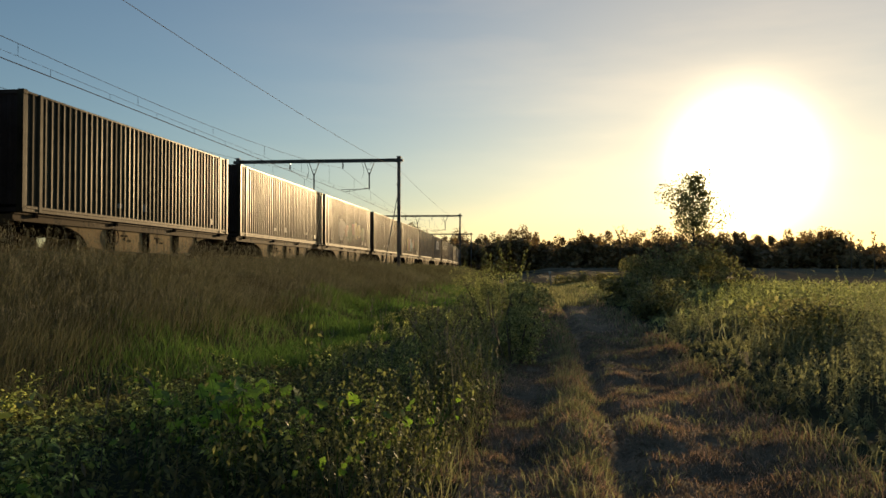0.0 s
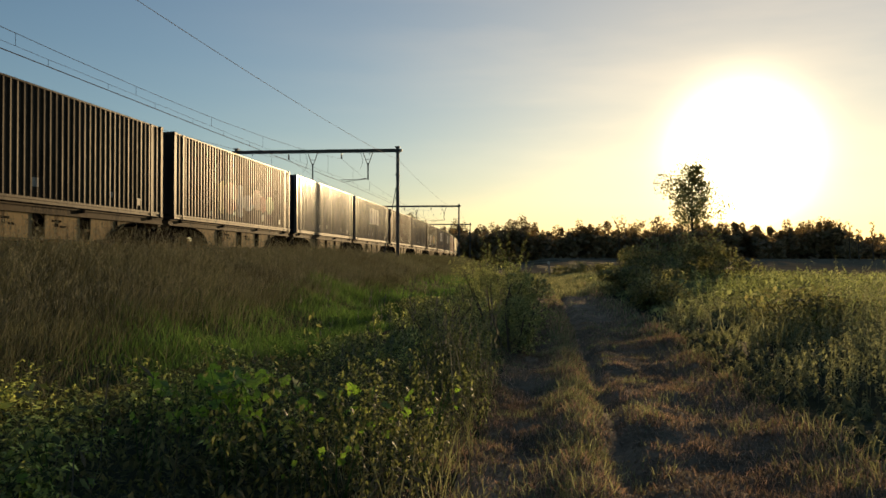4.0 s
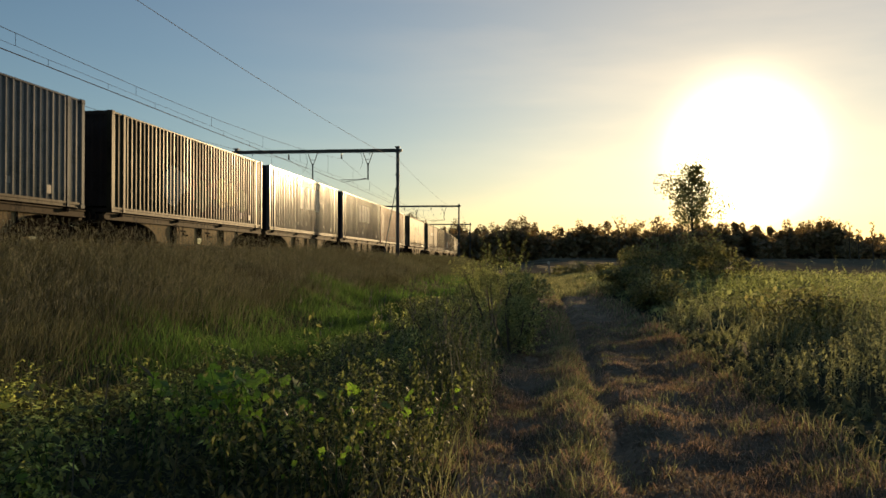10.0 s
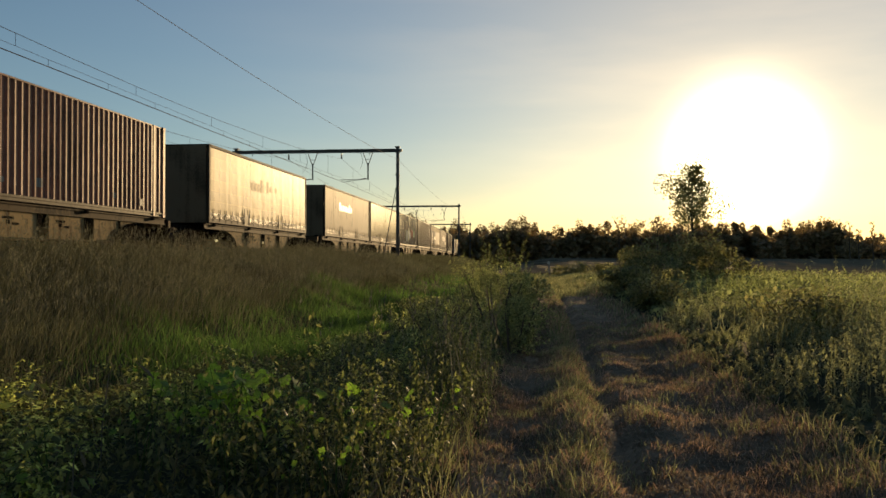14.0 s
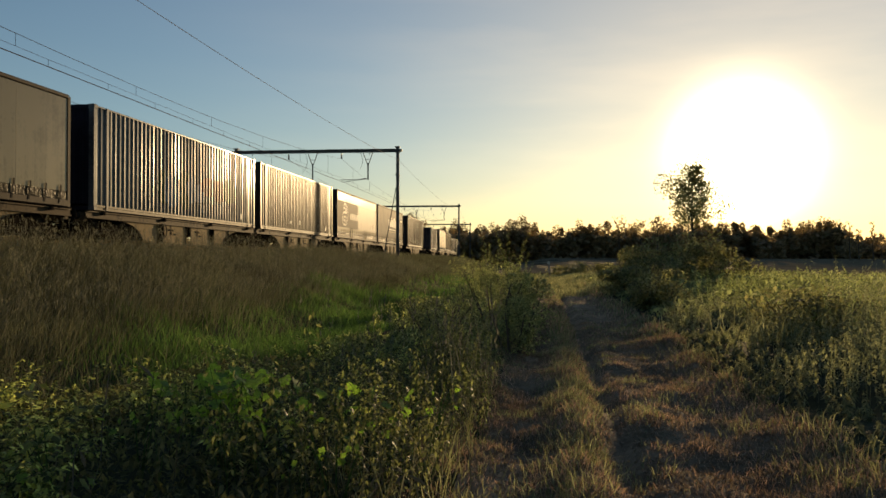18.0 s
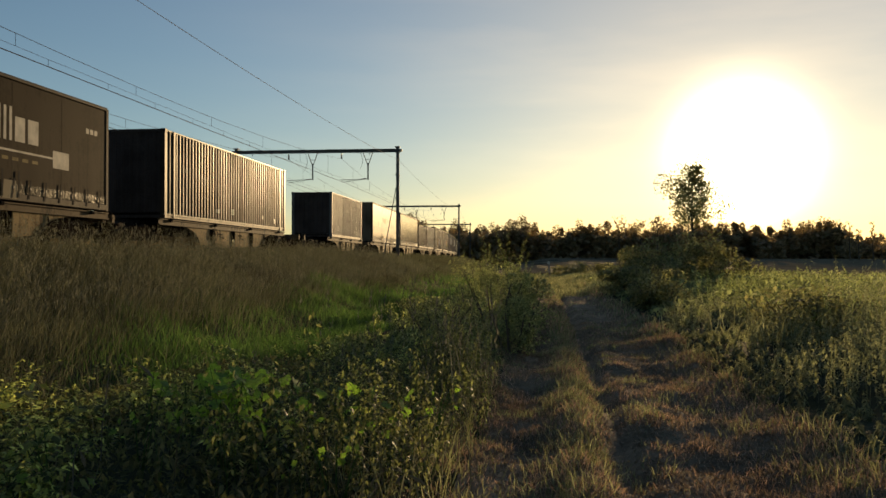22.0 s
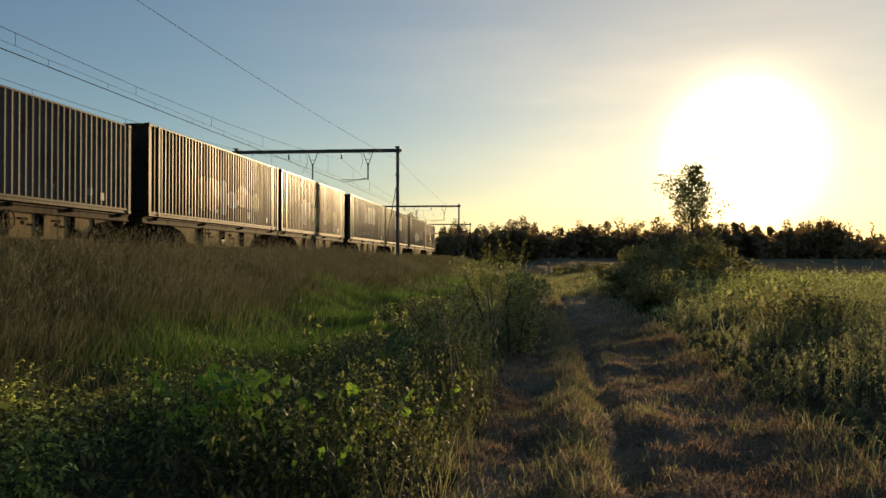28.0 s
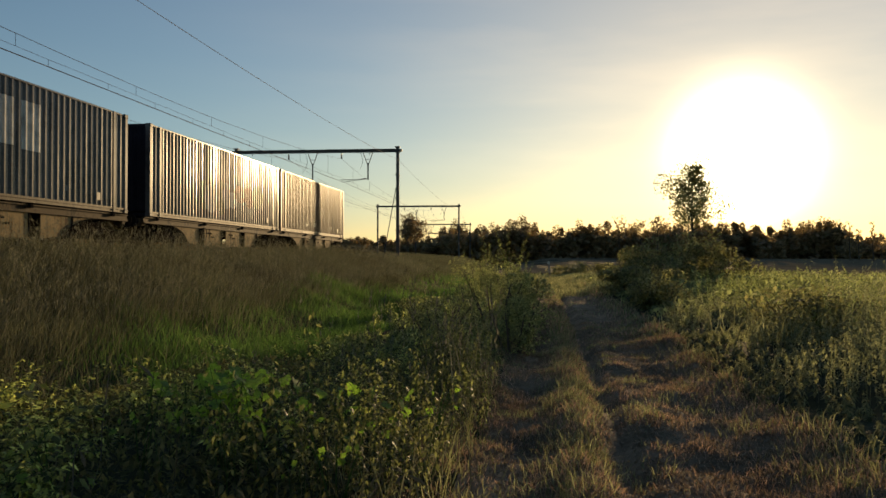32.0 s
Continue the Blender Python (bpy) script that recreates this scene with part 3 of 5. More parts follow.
def box_container(feet, mat, label, lettered=False, height=3.0, sprayed=0):
    """Origin in the middle of its floor; y along the train."""
    c = thing("freight_container", label, "freight container", group="containers on the train")
    ln = 13.6 if feet == 45 else 9.05
    hy, w, h = ln / 2, 1.25, height
    inner = hy - 0.78 if feet == 45 else None
    end_mat = M_DARK if mat is M_GREY else M_UMBER
    for sx in (-1, 1):
        for sy in (-1, 1):
            g = Geo().box(sx * w - 0.08 - sx * 0.08, sx * w + 0.08 - sx * 0.08, sy * (hy - 0.07) - 0.07, sy * (hy - 0.07) + 0.07, 0.118, h - 0.118)
            post = part("corner_post", g, mat, c)
            for z0 in (0.0, h - 0.118):
                part("corner_casting", Geo().box(sx * (w - 0.078) - 0.089, sx * (w - 0.078) + 0.089, sy * (hy - 0.085) - 0.089, sy * (hy - 0.085) + 0.089, z0, z0 + 0.118, 0.012), mat, post)
            if inner:
                part("lifting_post", Geo().box(sx * (w - 0.052) - 0.05, sx * (w - 0.052) + 0.05, sy * inner - 0.06, sy * inner + 0.06, 0.02, h - 0.02), mat, c)
        part("top_rail", Geo().box(sx * (w - 0.06) - 0.04, sx * (w - 0.06) + 0.04, -hy + 0.175, hy - 0.175, h - 0.075, h - 0.015, 0.012), mat, c)
        g = Geo().box(sx * (w - 0.075) - 0.04, sx * (w - 0.075) + 0.04, -hy + 0.175, hy - 0.175, 0.02, 0.16)
        for z0, z1 in ((0.012, 0.04), (0.095, 0.165)):
            g.box(sx * (w - 0.027) - 0.012, sx * (w - 0.027) + 0.012, -hy + 0.175, hy - 0.175, z0, z1, 0.005)
        part("bottom_rail", g, M_GRIME, c)
        g = Geo()
        corrugated(g, sx * (w - 0.012), -hy + 0.14, hy - 0.14, 0.165, h - 0.075, sx)
        sheet_ = part("side_wall", g, mat, c)
        if lettered:
            g = Geo()
            for y0, y1, z0, z1 in ((-1.55, -0.8, 1.3, 2.45), (-0.5, 0.3, 1.3, 2.5), (0.55, 1.25, 1.35, 2.5), (1.55, 2.35, 1.3, 2.5)):
                g = Geo()
                corrugated(g, sx * (w - 0.012), y0 * sx if sx > 0 else -y1, y1 * sx if sx > 0 else -y0, z0, z1, sx, lift=0.004)
                part("painted_bar", g, M_LETTER, sheet_, "faded white painted block")
        rnd = random.Random(int(height * 100) + 7 * sprayed + feet + int(mat.diffuse_color[0] * 10) + len(mat.name))
        # scuffs low on the ribs, from handling
        for k in range(3):
            y0, z0 = rnd.uniform(-hy + 1.5, hy - 2.2), rnd.uniform(0.25, 0.5)
            g = Geo()
            corrugated(g, sx * (w - 0.012), y0, y0 + rnd.uniform(0.12, 0.35), z0, z0 + rnd.uniform(0.1, 0.35), sx, lift=0.0035)
            part("scuff", g, SPRAYS[2], sheet_, "pale scraped patch on the ribs")
        if sprayed:
            # rounded patches of sprayed paint along the wall, faded by the weather
            y0 = -hy * 0.55 + 0.5 * (sprayed % 3)
            for k in range(8):
                wide, tall, zc = rnd.uniform(0.35, 0.8), rnd.uniform(0.35, 0.75), rnd.uniform(0.95, 1.35)
                g = Geo()
                corrugated(g, sx * (w - 0.012), y0, y0 + 2 * wide, max(0.2, zc - tall), zc + tall, sx, lift=0.003 + 0.0004 * k, round_=True)
                part("sprayed_patch", g, SPRAYS[(sprayed + rnd.randrange(1, 6)) % 6], sheet_, "faded rounded patch of sprayed paint")
                y0 += wide * 2 * rnd.uniform(0.6, 0.95)
        part("plate", Geo().box(sx * w - 0.006, sx * w + 0.004, hy - 1.8, hy - 1.6, 0.3, 0.52), M_PLATE, sheet_, "small pale data plate")
    # closed end toward the front of the train, doors at the back
    g = Geo()
    corrugated(g, hy - 0.03, -w + 0.16, w - 0.16, 0.19, h - 0.11, 1, 0.035)
    part("end_wall", turned(g, Matrix.Rotation(radians(-90), 4, 'Z')), end_mat, c)
    if mat is M_GREY:
        for x0 in (-0.95, -0.5):
            part("painted_bar", Geo().box(x0, x0 + 0.3, -hy + 0.022, -hy + 0.026, h - 0.72, h - 0.3), M_PLATE, c, "faded pale painted block")
    for a in (0.015, h - 0.11):
        for sy in (-1, 1):
            part("end_rail", Geo().box(-w + 0.175, w - 0.175, sy * (hy - 0.05) - 0.05, sy * (hy - 0.05) + 0.05, a, a + 0.095), end_mat if sy < 0 else mat, c)
    for sx in (-1, 1):
        x0, x1 = (0.01, w - 0.17) if sx > 0 else (-w + 0.17, -0.01)
        door = part("door", Geo().box(x0, x1, hy - 0.08, hy - 0.03, 0.14, h - 0.13), end_mat, c)
        for u in (0.3, 0.72):
            x = x0 + (x1 - x0) * u
            part("locking_bar", Geo().tube([(x, hy - 0.008, 0.18), (x, hy - 0.008, h - 0.18)], 0.02, 6), M_ALU, door)
    g = Geo()
    corrugated(g, h - 0.02, -hy + 0.1, hy - 0.1, -w + 0.06, w - 0.06, 1, 0.02)
    part("roof", turned(g, Matrix(((0, 0, 1, 0), (0, 1, 0, 0), (1, 0, 0, 0), (0, 0, 0, 1)))), mat, c)
    part("floor_pan", Geo().box(-w + 0.1, w - 0.1, -hy + 0.16, hy - 0.16, 0.03, 0.16), M_BOGIE, c)
    return c


def curtain_sheet(x, y0, y1, z0, z1, side, seed, amp=0.0007, hem=0.0):
    """A hanging curtain with soft upright folds and puckers along its hem."""
    rnd = random.Random(seed)
    ph = [rnd.uniform(0, 6.28) for _ in range(5)]
    g = Geo()
    n = 260 if hem else 120
    rows = (0, 0.05, 0.12, 0.22, 0.4, 0.6, 0.8, 1.0)
    m = len(rows) - 1
    vs, fs = [], []
    for i in range(n + 1):
        y = y0 + (y1 - y0) * i / n
        for u in rows:
            z = z0 + (z1 - z0) * u
            d = amp * (0.6 + 0.7 * (1 - u)) * (math.sin(y * 5.1 + ph[0] + 0.5 * u) + 0.5 * math.sin(y * 9.3 + ph[1] + u) + 1.6 * math.sin(y * 0.9 + ph[2] - u * 2))
            d += hem * max(0, 1 - u / 0.22) * (math.sin(y * 11.5 + ph[3] + 9 * u) + 0.6 * math.sin(y * 27.0 + ph[4] - 14 * u) + 0.4 * math.sin(y * 41.0 + 5 * u))
            vs.append((x + side * d, y, z))
    for i in range(n):
        for j in range(m):
            q = (i * (m + 1) + j, (i + 1) * (m + 1) + j, (i + 1) * (m + 1) + j + 1, i * (m + 1) + j + 1)
            fs.append(q if side > 0 else q[::-1])
    return g.add(vs, fs)


def curtain_container(mat, label, seed, style):
    c = thing("curtain_container", label, "curtainside container", group="containers on the train")
    hy, w, h = 6.8, 1.25, 2.98
    frame_mat = M_POST
    for sx in (-1, 1):
        for sy in (-1, 1):
            part("corner_post", Geo().box(sx * (w - 0.05) - 0.05, sx * (w - 0.05) + 0.05, sy * (hy - 0.06) - 0.06, sy * (hy - 0.06) + 0.06, 0.0, h - 0.02, 0.01), frame_mat, c)
        part("top_rail", Geo().box(sx * (w - 0.05) - 0.06, sx * (w - 0.05) + 0.06, -hy + 0.12, hy - 0.12, h - 0.09, h, 0.02), M_POST, c)
        sill = part("bottom_rail", Geo().box(sx * (w - 0.05) - 0.05, sx * (w - 0.05) + 0.05, -hy + 0.12, hy - 0.12, 0.01, 0.2, 0.02), M_POST, c)
        low, top = 0.42, h - 0.1
        part("curtain_hem", curtain_sheet(sx * (w - 0.018), -hy + 0.125, hy - 0.125, 0.18, low, sx, seed + 1, 0.002, 0.006), M_SKIRT, c, "puckered shiny curtain hem")
        if style == "banded":
            ya, yb = (-hy + 0.125, -0.3) if sx > 0 else (0.3, hy - 0.125)
            cur = part("curtain", curtain_sheet(sx * (w - 0.02), ya, yb, 0.7, 2.37, sx, seed, 0.0007), M_SLATE, c, "dark brown printed curtain")
            ya, yb = (-0.3, hy - 0.125) if sx > 0 else (-hy + 0.125, 0.3)
            part("curtain", curtain_sheet(sx * (w - 0.02), ya, yb, 0.7, 2.37, sx, seed, 0.0007), M_UMBRE, c, "faded brown curtain")
            part("curtain_band", curtain_sheet(sx * (w - 0.02), -hy + 0.125, hy - 0.125, 2.37, top, sx, seed), M_BAND, c, "paler upper curtain band")
            part("curtain_band", curtain_sheet(sx * (w - 0.02), -hy + 0.125, hy - 0.125, low, 0.7, sx, seed), M_BAND, c, "paler lower curtain band")
        else:
            cur = part("curtain", curtain_sheet(sx * (w - 0.02), -hy + 0.125, hy - 0.125, low, top, sx, seed, 0.002 if style == "canvas" else 0.0007), mat, c)

        def blazon(y0, y1, z0, z1, t=0.0, ink=M_LETTER):
            a, b = (y0, y1) if sx > 0 else (-y1, -y0)
            part("emblem", Geo().prism_x([(a, z0), (b, z0 + t), (b, z1 + t), (a, z1)], sx * (w - 0.0175), sx * (w - 0.016)), ink, cur, "pale printed block")

        def stroke(pts, width, ink=M_DIM):
            """A flat printed stroke along points (y, z)."""
            side_ = 1 if sx > 0 else -1
            lft, rgt = [], []
            for i, (y, z) in enumerate(pts):
                ya, za = pts[max(i - 1, 0)]
                yb, zb = pts[min(i + 1, len(pts) - 1)]
                ln = math.hypot(yb - ya, zb - za)
                ny, nz = -(zb - za) / ln * width / 2, (yb - ya) / ln * width / 2
                lft.append((side_ * (y + ny), z + nz))
                rgt.append((side_ * (y - ny), z - nz))
            g = Geo()
            for i in range(len(pts) - 1):
                g.prism_x([rgt[i], rgt[i + 1], lft[i + 1], lft[i]], sx * (w - 0.0175), sx * (w - 0.016))
            part("emblem", g, ink, cur, "pale printed stroke")
        if style == "banded":
            stroke([(-4.85, 2.19), (-4.4, 2.21), (-4.18, 2.12), (-4.1, 1.91), (-4.08, 1.71)], 0.13)
            stroke([(-4.95, 1.94), (-4.6, 1.95), (-4.4, 1.84), (-4.33, 1.71)], 0.13)
            stroke([(-3.9, 1.65), (-4.4, 1.67), (-4.9, 1.67), (-5.15, 1.54), (-5.25, 1.32), (-5.2, 1.05), (-5.0, 0.9), (-4.28, 0.87), (-4.2, 1.13), (-4.18, 1.33), (-4.5, 1.42), (-4.85, 1.37), (-4.95, 1.25), (-4.85, 1.16), (-4.45, 1.14)], 0.12)
            stroke([(-3.92, 1.7), (-3.82, 2.19), (-3.52, 1.54), (-4.05, 0.87), (-3.96, 1.4)], 0.1)
            for k in range(6):
                blazon(-2.9 + 0.44 * k, -2.55 + 0.44 * k, 1.28, 1.66 + 0.04 * (k % 2), ink=M_DIM)
            for k in range(3):
                y = 4.7 + 0.6 * k
                stroke([(y, 0.82), (y, 1.03), (y, 1.24)], 0.2)
        if style == "dark":
            y = -1.6
            for k, (wd, tall) in enumerate(((0.46, 0), (0.5, 0), (0.3, 0), (0.28, 1), (0.5, 0), (0.22, 1), (0.46, 1), (0.1, 1), (0.1, 1), (0.4, 0), (0.44, 0))):
                blazon(y, y + wd, 1.45, 2.26 if tall else 2.05, ink=M_DIM)
                y += wd + 0.12
            blazon(-1.9, 4.0, 1.19, 1.24, ink=M_DIM)
            blazon(4.0, 4.75, 0.97, 1.42, ink=M_DIM)
            for k in range(12):
                blazon(-1.3 + 0.4 * k, -1.06 + 0.4 * k, 0.98, 1.06, ink=M_FADED)
            for k in range(3):
                blazon(5.6 + 0.22 * k, 5.76 + 0.22 * k, 2.1, 2.24, ink=M_DIM)
        if style == "taupe":
            for k in range(8):
                blazon(-3.0 + 0.48 * k, -2.66 + 0.48 * k, 1.7, 2.05 + (0.15 if k in (0, 6) else 0))
        if style == "canvas":
            for k in range(9):
                blazon(-2.0 + 0.42 * k, -1.68 + 0.42 * k, 1.62 + (0.12 if k > 5 else 0), 1.98 + (0.2 if k in (3, 5) else 0), ink=M_FADED)
        # pale pads under two pairs of long straps
        for y in (-2.6, 2.2):
            y *= sx
            part("pad", Geo().prism_x([(y - 0.3, 0.06), (y + 0.3, 0.06), (y + 0.24, 0.5), (y - 0.24, 0.5)], sx * (w - 0.004), sx * (w + 0.003)), M_BAND, cur, "pale reinforcing patch")
            for e in (-0.32, 0.32):
                part("strap", Geo().prism_x([(y + e - 0.03, 0.1), (y + e + 0.03, 0.1), (y + e + 0.04, 0.74), (y + e - 0.04, 0.74)], sx * (w + 0.01), sx * (w + 0.016)), M_STRAP, cur)
        # welded upright seams where the curtain is pieced together
        for k in () if style == "banded" else range(1, 6):
            y = -hy + k * 2 * hy / 6 + 0.2 * math.sin(k * 2.7 + seed)
            part("seam", Geo().prism_x([(y - 0.02, low + 0.02), (y + 0.02, low + 0.02), (y + 0.02, top - 0.01), (y - 0.02, top - 0.01)], sx * (w - 0.018), sx * (w - 0.0165)), mat, cur)
        # strap, buckle and hook along the bottom
        for k in range(20):
            y = -hy + 0.45 + k * (2 * hy - 0.9) / 19
            st = part("strap", Geo().prism_x([(y - 0.03, 0.42), (y - 0.11, 0.08), (y - 0.05, 0.08), (y + 0.03, 0.42), (y + 0.03, 0.56), (y - 0.03, 0.56)], sx * (w + 0.004), sx * (w + 0.009)), M_STRAP, cur)
            part("buckle", Geo().box(sx * (w + 0.014) - 0.006, sx * (w + 0.014) + 0.006, y - 0.035, y + 0.02, 0.31, 0.37), M_ALU, st)
    part("front_wall", Geo().box(-w + 0.145, w - 0.145, -hy + 0.02, -hy + 0.1, 0.02, h - 0.03), M_FRONT if style in ("canvas", "taupe") else M_UMBER, c)
    for sx in (-1, 1):
        x0, x1 = (0.01, w - 0.15) if sx > 0 else (-w + 0.15, -0.01)
        d = part("door", Geo().box(x0, x1, hy - 0.08, hy - 0.03, 0.05, h - 0.06), frame_mat, c)
        part("locking_bar", Geo().tube([((x0 + x1) / 2, hy - 0.008, 0.1), ((x0 + x1) / 2, hy - 0.008, h - 0.1)], 0.02, 6), M_ALU, d)
    part("roof", Geo().box(-w + 0.02, w - 0.02, -hy + 0.03, hy - 0.03, h + 0.001, h + 0.02), frame_mat, c)
    part("floor_pan", Geo().box(-w + 0.1, w - 0.1, -hy + 0.18, hy - 0.18, 0.03, 0.18), M_BOGIE, c)
    return c


WHEEL_ME = Geo().tube([(-0.068, 0, 0), (-0.03, 0, 0), (-0.03, 0, 0), (0.07, 0, 0)], [0.485, 0.485, 0.462, 0.455], 24).mesh("wheel", M_WHEEL, False)


def bogie(parent, y):
    b = part("bogie", Geo().box(-0.75, 0.75, y - 0.2, y + 0.2, 0.45, 0.8, 0.05), M_BOGIE, parent, "grimy two-axle bogie")
    for sx in (-1, 1):
        x = sx * 1.0
        prof = [(-1.25, 0.5), (-1.25, 0.66), (-0.6, 0.68), (-0.35, 0.82), (0.35, 0.82), (0.6, 0.68), (1.25, 0.66), (1.25, 0.5), (0.5, 0.5), (0.3, 0.36), (-0.3, 0.36), (-0.5, 0.5)]
        part("side_frame", Geo().prism_x([(y + a, z) for a, z in prof], x - 0.05, x + 0.05), M_BOGIE, b)
        for a in (-0.9, 0.9):
            g = Geo().box(x - 0.13, x + 0.13, y + a - 0.15, y + a + 0.15, 0.33, 0.6, 0.03)
            g.tube([(x + sx * 0.13, y + a, 0.46), (x + sx * 0.18, y + a, 0.46)], 0.11, 12)
            part("axle_box", g, M_BOGIE, b)
            for e in (-0.27, 0.27):
                part("spring", Geo().tube([(x, y + a + e, 0.4), (x, y + a + e, 0.62)], 0.07, 8), M_BOGIE, b)
            part("wheel", WHEEL_ME, None, b, at=pose(sx * 0.72, y + a, 0.46, 0, 0, 0 if sx > 0 else 180))
    for a in (-0.9, 0.9):
        part("axle", Geo().tube([(-0.64, y + a, 0.46), (0.64, y + a, 0.46)], 0.08, 10), M_WHEEL, b)
    return b


def wagon(length, front_bogie, back_bogie, label, nose=(0.0, 0.0)):
    """Origin on the track under the middle of the load, z from the rail tops; bogie places along y, or None;
    nose: how far the bare spine runs on past the side girders at each end."""
    c = thing("container_wagon", label, "container wagon", group="wagons of the train")
    hy = length / 2
    for sx in (-1, 1):
        g = Geo()
        for z0, z1, w in ((0.93, 0.965, 0.1), (1.1, 1.135, 0.1), (0.965, 1.1, 0.02)):
            g.box(sx * 1.12 - w / 2, sx * 1.12 + w / 2, -hy, hy, z0, z1)
        sill = part("side_sill", g, M_FRAME, c)
        # deep plates between the bogies, with dark pockets between them and arched ends
        belly = [(-0.29, -0.175), (-0.14, -0.015), (0.02, 0.145), (0.18, 0.285)]
        arch = [(1.75 * math.cos(math.radians(w)), 0.62 * math.sin(math.radians(w))) for w in range(8, 91, 10)]
        for i, (a, b) in enumerate(belly):
            a, b = a * length, b * length
            if i == 0:
                prof = [(a - 1.35, 0.925)] + [(a + 0.4 - 1.75 + p[0], 0.3 + p[1]) for p in arch[::-1]] + [(b, 0.3), (b, 0.925)]
            elif i == 3:
                prof = [(b + 1.35, 0.925)] + [(b - 0.4 + 1.75 - p[0], 0.3 + p[1]) for p in arch[::-1]] + [(a, 0.3), (a, 0.925)]
                prof = prof[::-1]
            else:
                prof = [(a, 0.3), (b, 0.3), (b, 0.925), (a, 0.925)]
            plate = part("belly_plate", Geo().prism_x(prof, sx * 1.1 - 0.012, sx * 1.1 + 0.012), M_BELLY, c)
            if i in (0, 3):
                edge = [(y, z) for y, z in prof if z < 0.924 and z > 0.301]
                g = Geo()
                vs, fs = [], []
                for y, z in edge:
                    vs += [(sx * 1.04, y, z - 0.012), (sx * 1.19, y, z - 0.012), (sx * 1.19, y, z + 0.012), (sx * 1.04, y, z + 0.012)]
                for q in range(len(edge) - 1):
                    fs += [(q * 4 + u, q * 4 + (u + 1) % 4, q * 4 + 4 + (u + 1) % 4, q * 4 + 4 + u) for u in range(4)]
                part("arch_flange", g.add(vs, fs), M_BOGIE, plate)
            part("stiffener", Geo().box(sx * 1.12 - 0.03, sx * 1.12 + 0.03, b - 0.06, b - 0.01, 0.32, 0.92), M_BOGIE, plate)
            if i in (1, 2):
                for da, db, za, zb in ((0.3, 0.75, 0.74, 0.8), (0.45, 0.6, 0.62, 0.72), (0.68, 0.95, 0.6, 0.66)):
                    part("data_panel", Geo().box(sx * 1.114 - 0.002, sx * 1.114 + 0.002, a + da, a + db, za, zb), M_BOGIE, plate, "dark stencilled bar")
        part("bottom_flange", Geo().box(sx * 1.1 - 0.07, sx * 1.1 + 0.07, -0.26 * length, 0.255 * length, 0.27, 0.298), M_FRAME, c)
        for k in range(4):
            y = (-0.44 + 0.29 * k) * length
            part("twist_lock", Geo().box(sx * 1.17 - 0.06, sx * 1.17 + 0.06, y - 0.06, y + 0.06, 1.04, 1.14, 0.015), M_BOGIE, sill)
    part("spine", Geo().box(-0.35, 0.35, -hy - nose[0] + 0.2, hy + nose[1] - 0.2, 0.86, 1.08), M_BOGIE, c)
    for k in range(7):
        y = (-0.3 + 0.1 * k) * length
        part("cross_bearer", Geo().box(-1.06, 1.06, y - 0.06, y + 0.06, 0.68, 0.92), M_BOGIE, c)
    for y in (-hy - nose[0], hy + nose[1] - 0.16):
        part("headstock", Geo().box(-1.07, 1.07, y, y + 0.16, 0.84, 1.1, 0.02), M_FRAME, c)
    for d, n in ((-1, nose[0]), (1, nose[1])):
        if n:
            for k in range(3):
                y = d * (hy + n * (0.25 + 0.25 * k))
                part("brake_gear", Geo().box(-0.9, 0.9, y - 0.05, y + 0.05, 0.62 + 0.08 * k, 0.84, 0.02), M_BOGIE, c)
    for x, yy in ((0.82, -2.6), (-0.55, 1.2)):
        part("brake_cylinder", Geo().tube([(x, yy, 0.55), (x, yy + 0.7, 0.55)], 0.17, 12), M_BOGIE, c)
    # hand brake wheel, at the side of the near end
    g = Geo()
    y = -0.155 * length
    g.ring((1.2, y, 0.72), 0.23, 0.018)
    hw = part("handwheel", g, M_FRAME, c, "tan spoked hand brake wheel")
    for k in range(4):
        w = k * math.pi / 2 + 0.3
        part("spoke", Geo().tube([(1.2, y, 0.72), (1.2, y + 0.22 * math.cos(w), 0.72 + 0.22 * math.sin(w))], 0.012, 5), M_FRAME, hw)
    for y in (front_bogie, back_bogie):
        if y is not None:
            bogie(c, y)
    if front_bogie is not None and front_bogie > -hy - nose[0]:
        buffers(c, -hy - nose[0], -1)
    if back_bogie is not None and back_bogie < hy + nose[1]:
        buffers(c, hy + nose[1], 1)
    return c


def buffers(c, y, d):
    for sx in (-0.87, 0.87):
        g = Geo().tube([(sx, y, 1.0), (sx, y + d * 0.38, 1.0)], 0.1, 10)
        g.tube([(sx, y + d * 0.38, 1.0), (sx, y + d * 0.42, 1.0)], 0.22, 12)
        part("buffer", g, M_BOGIE, c)
    part("coupling", Geo().tube([(0, y, 0.98), (0, y + d * 0.5, 0.9)], 0.05, 8), M_BOGIE, c)


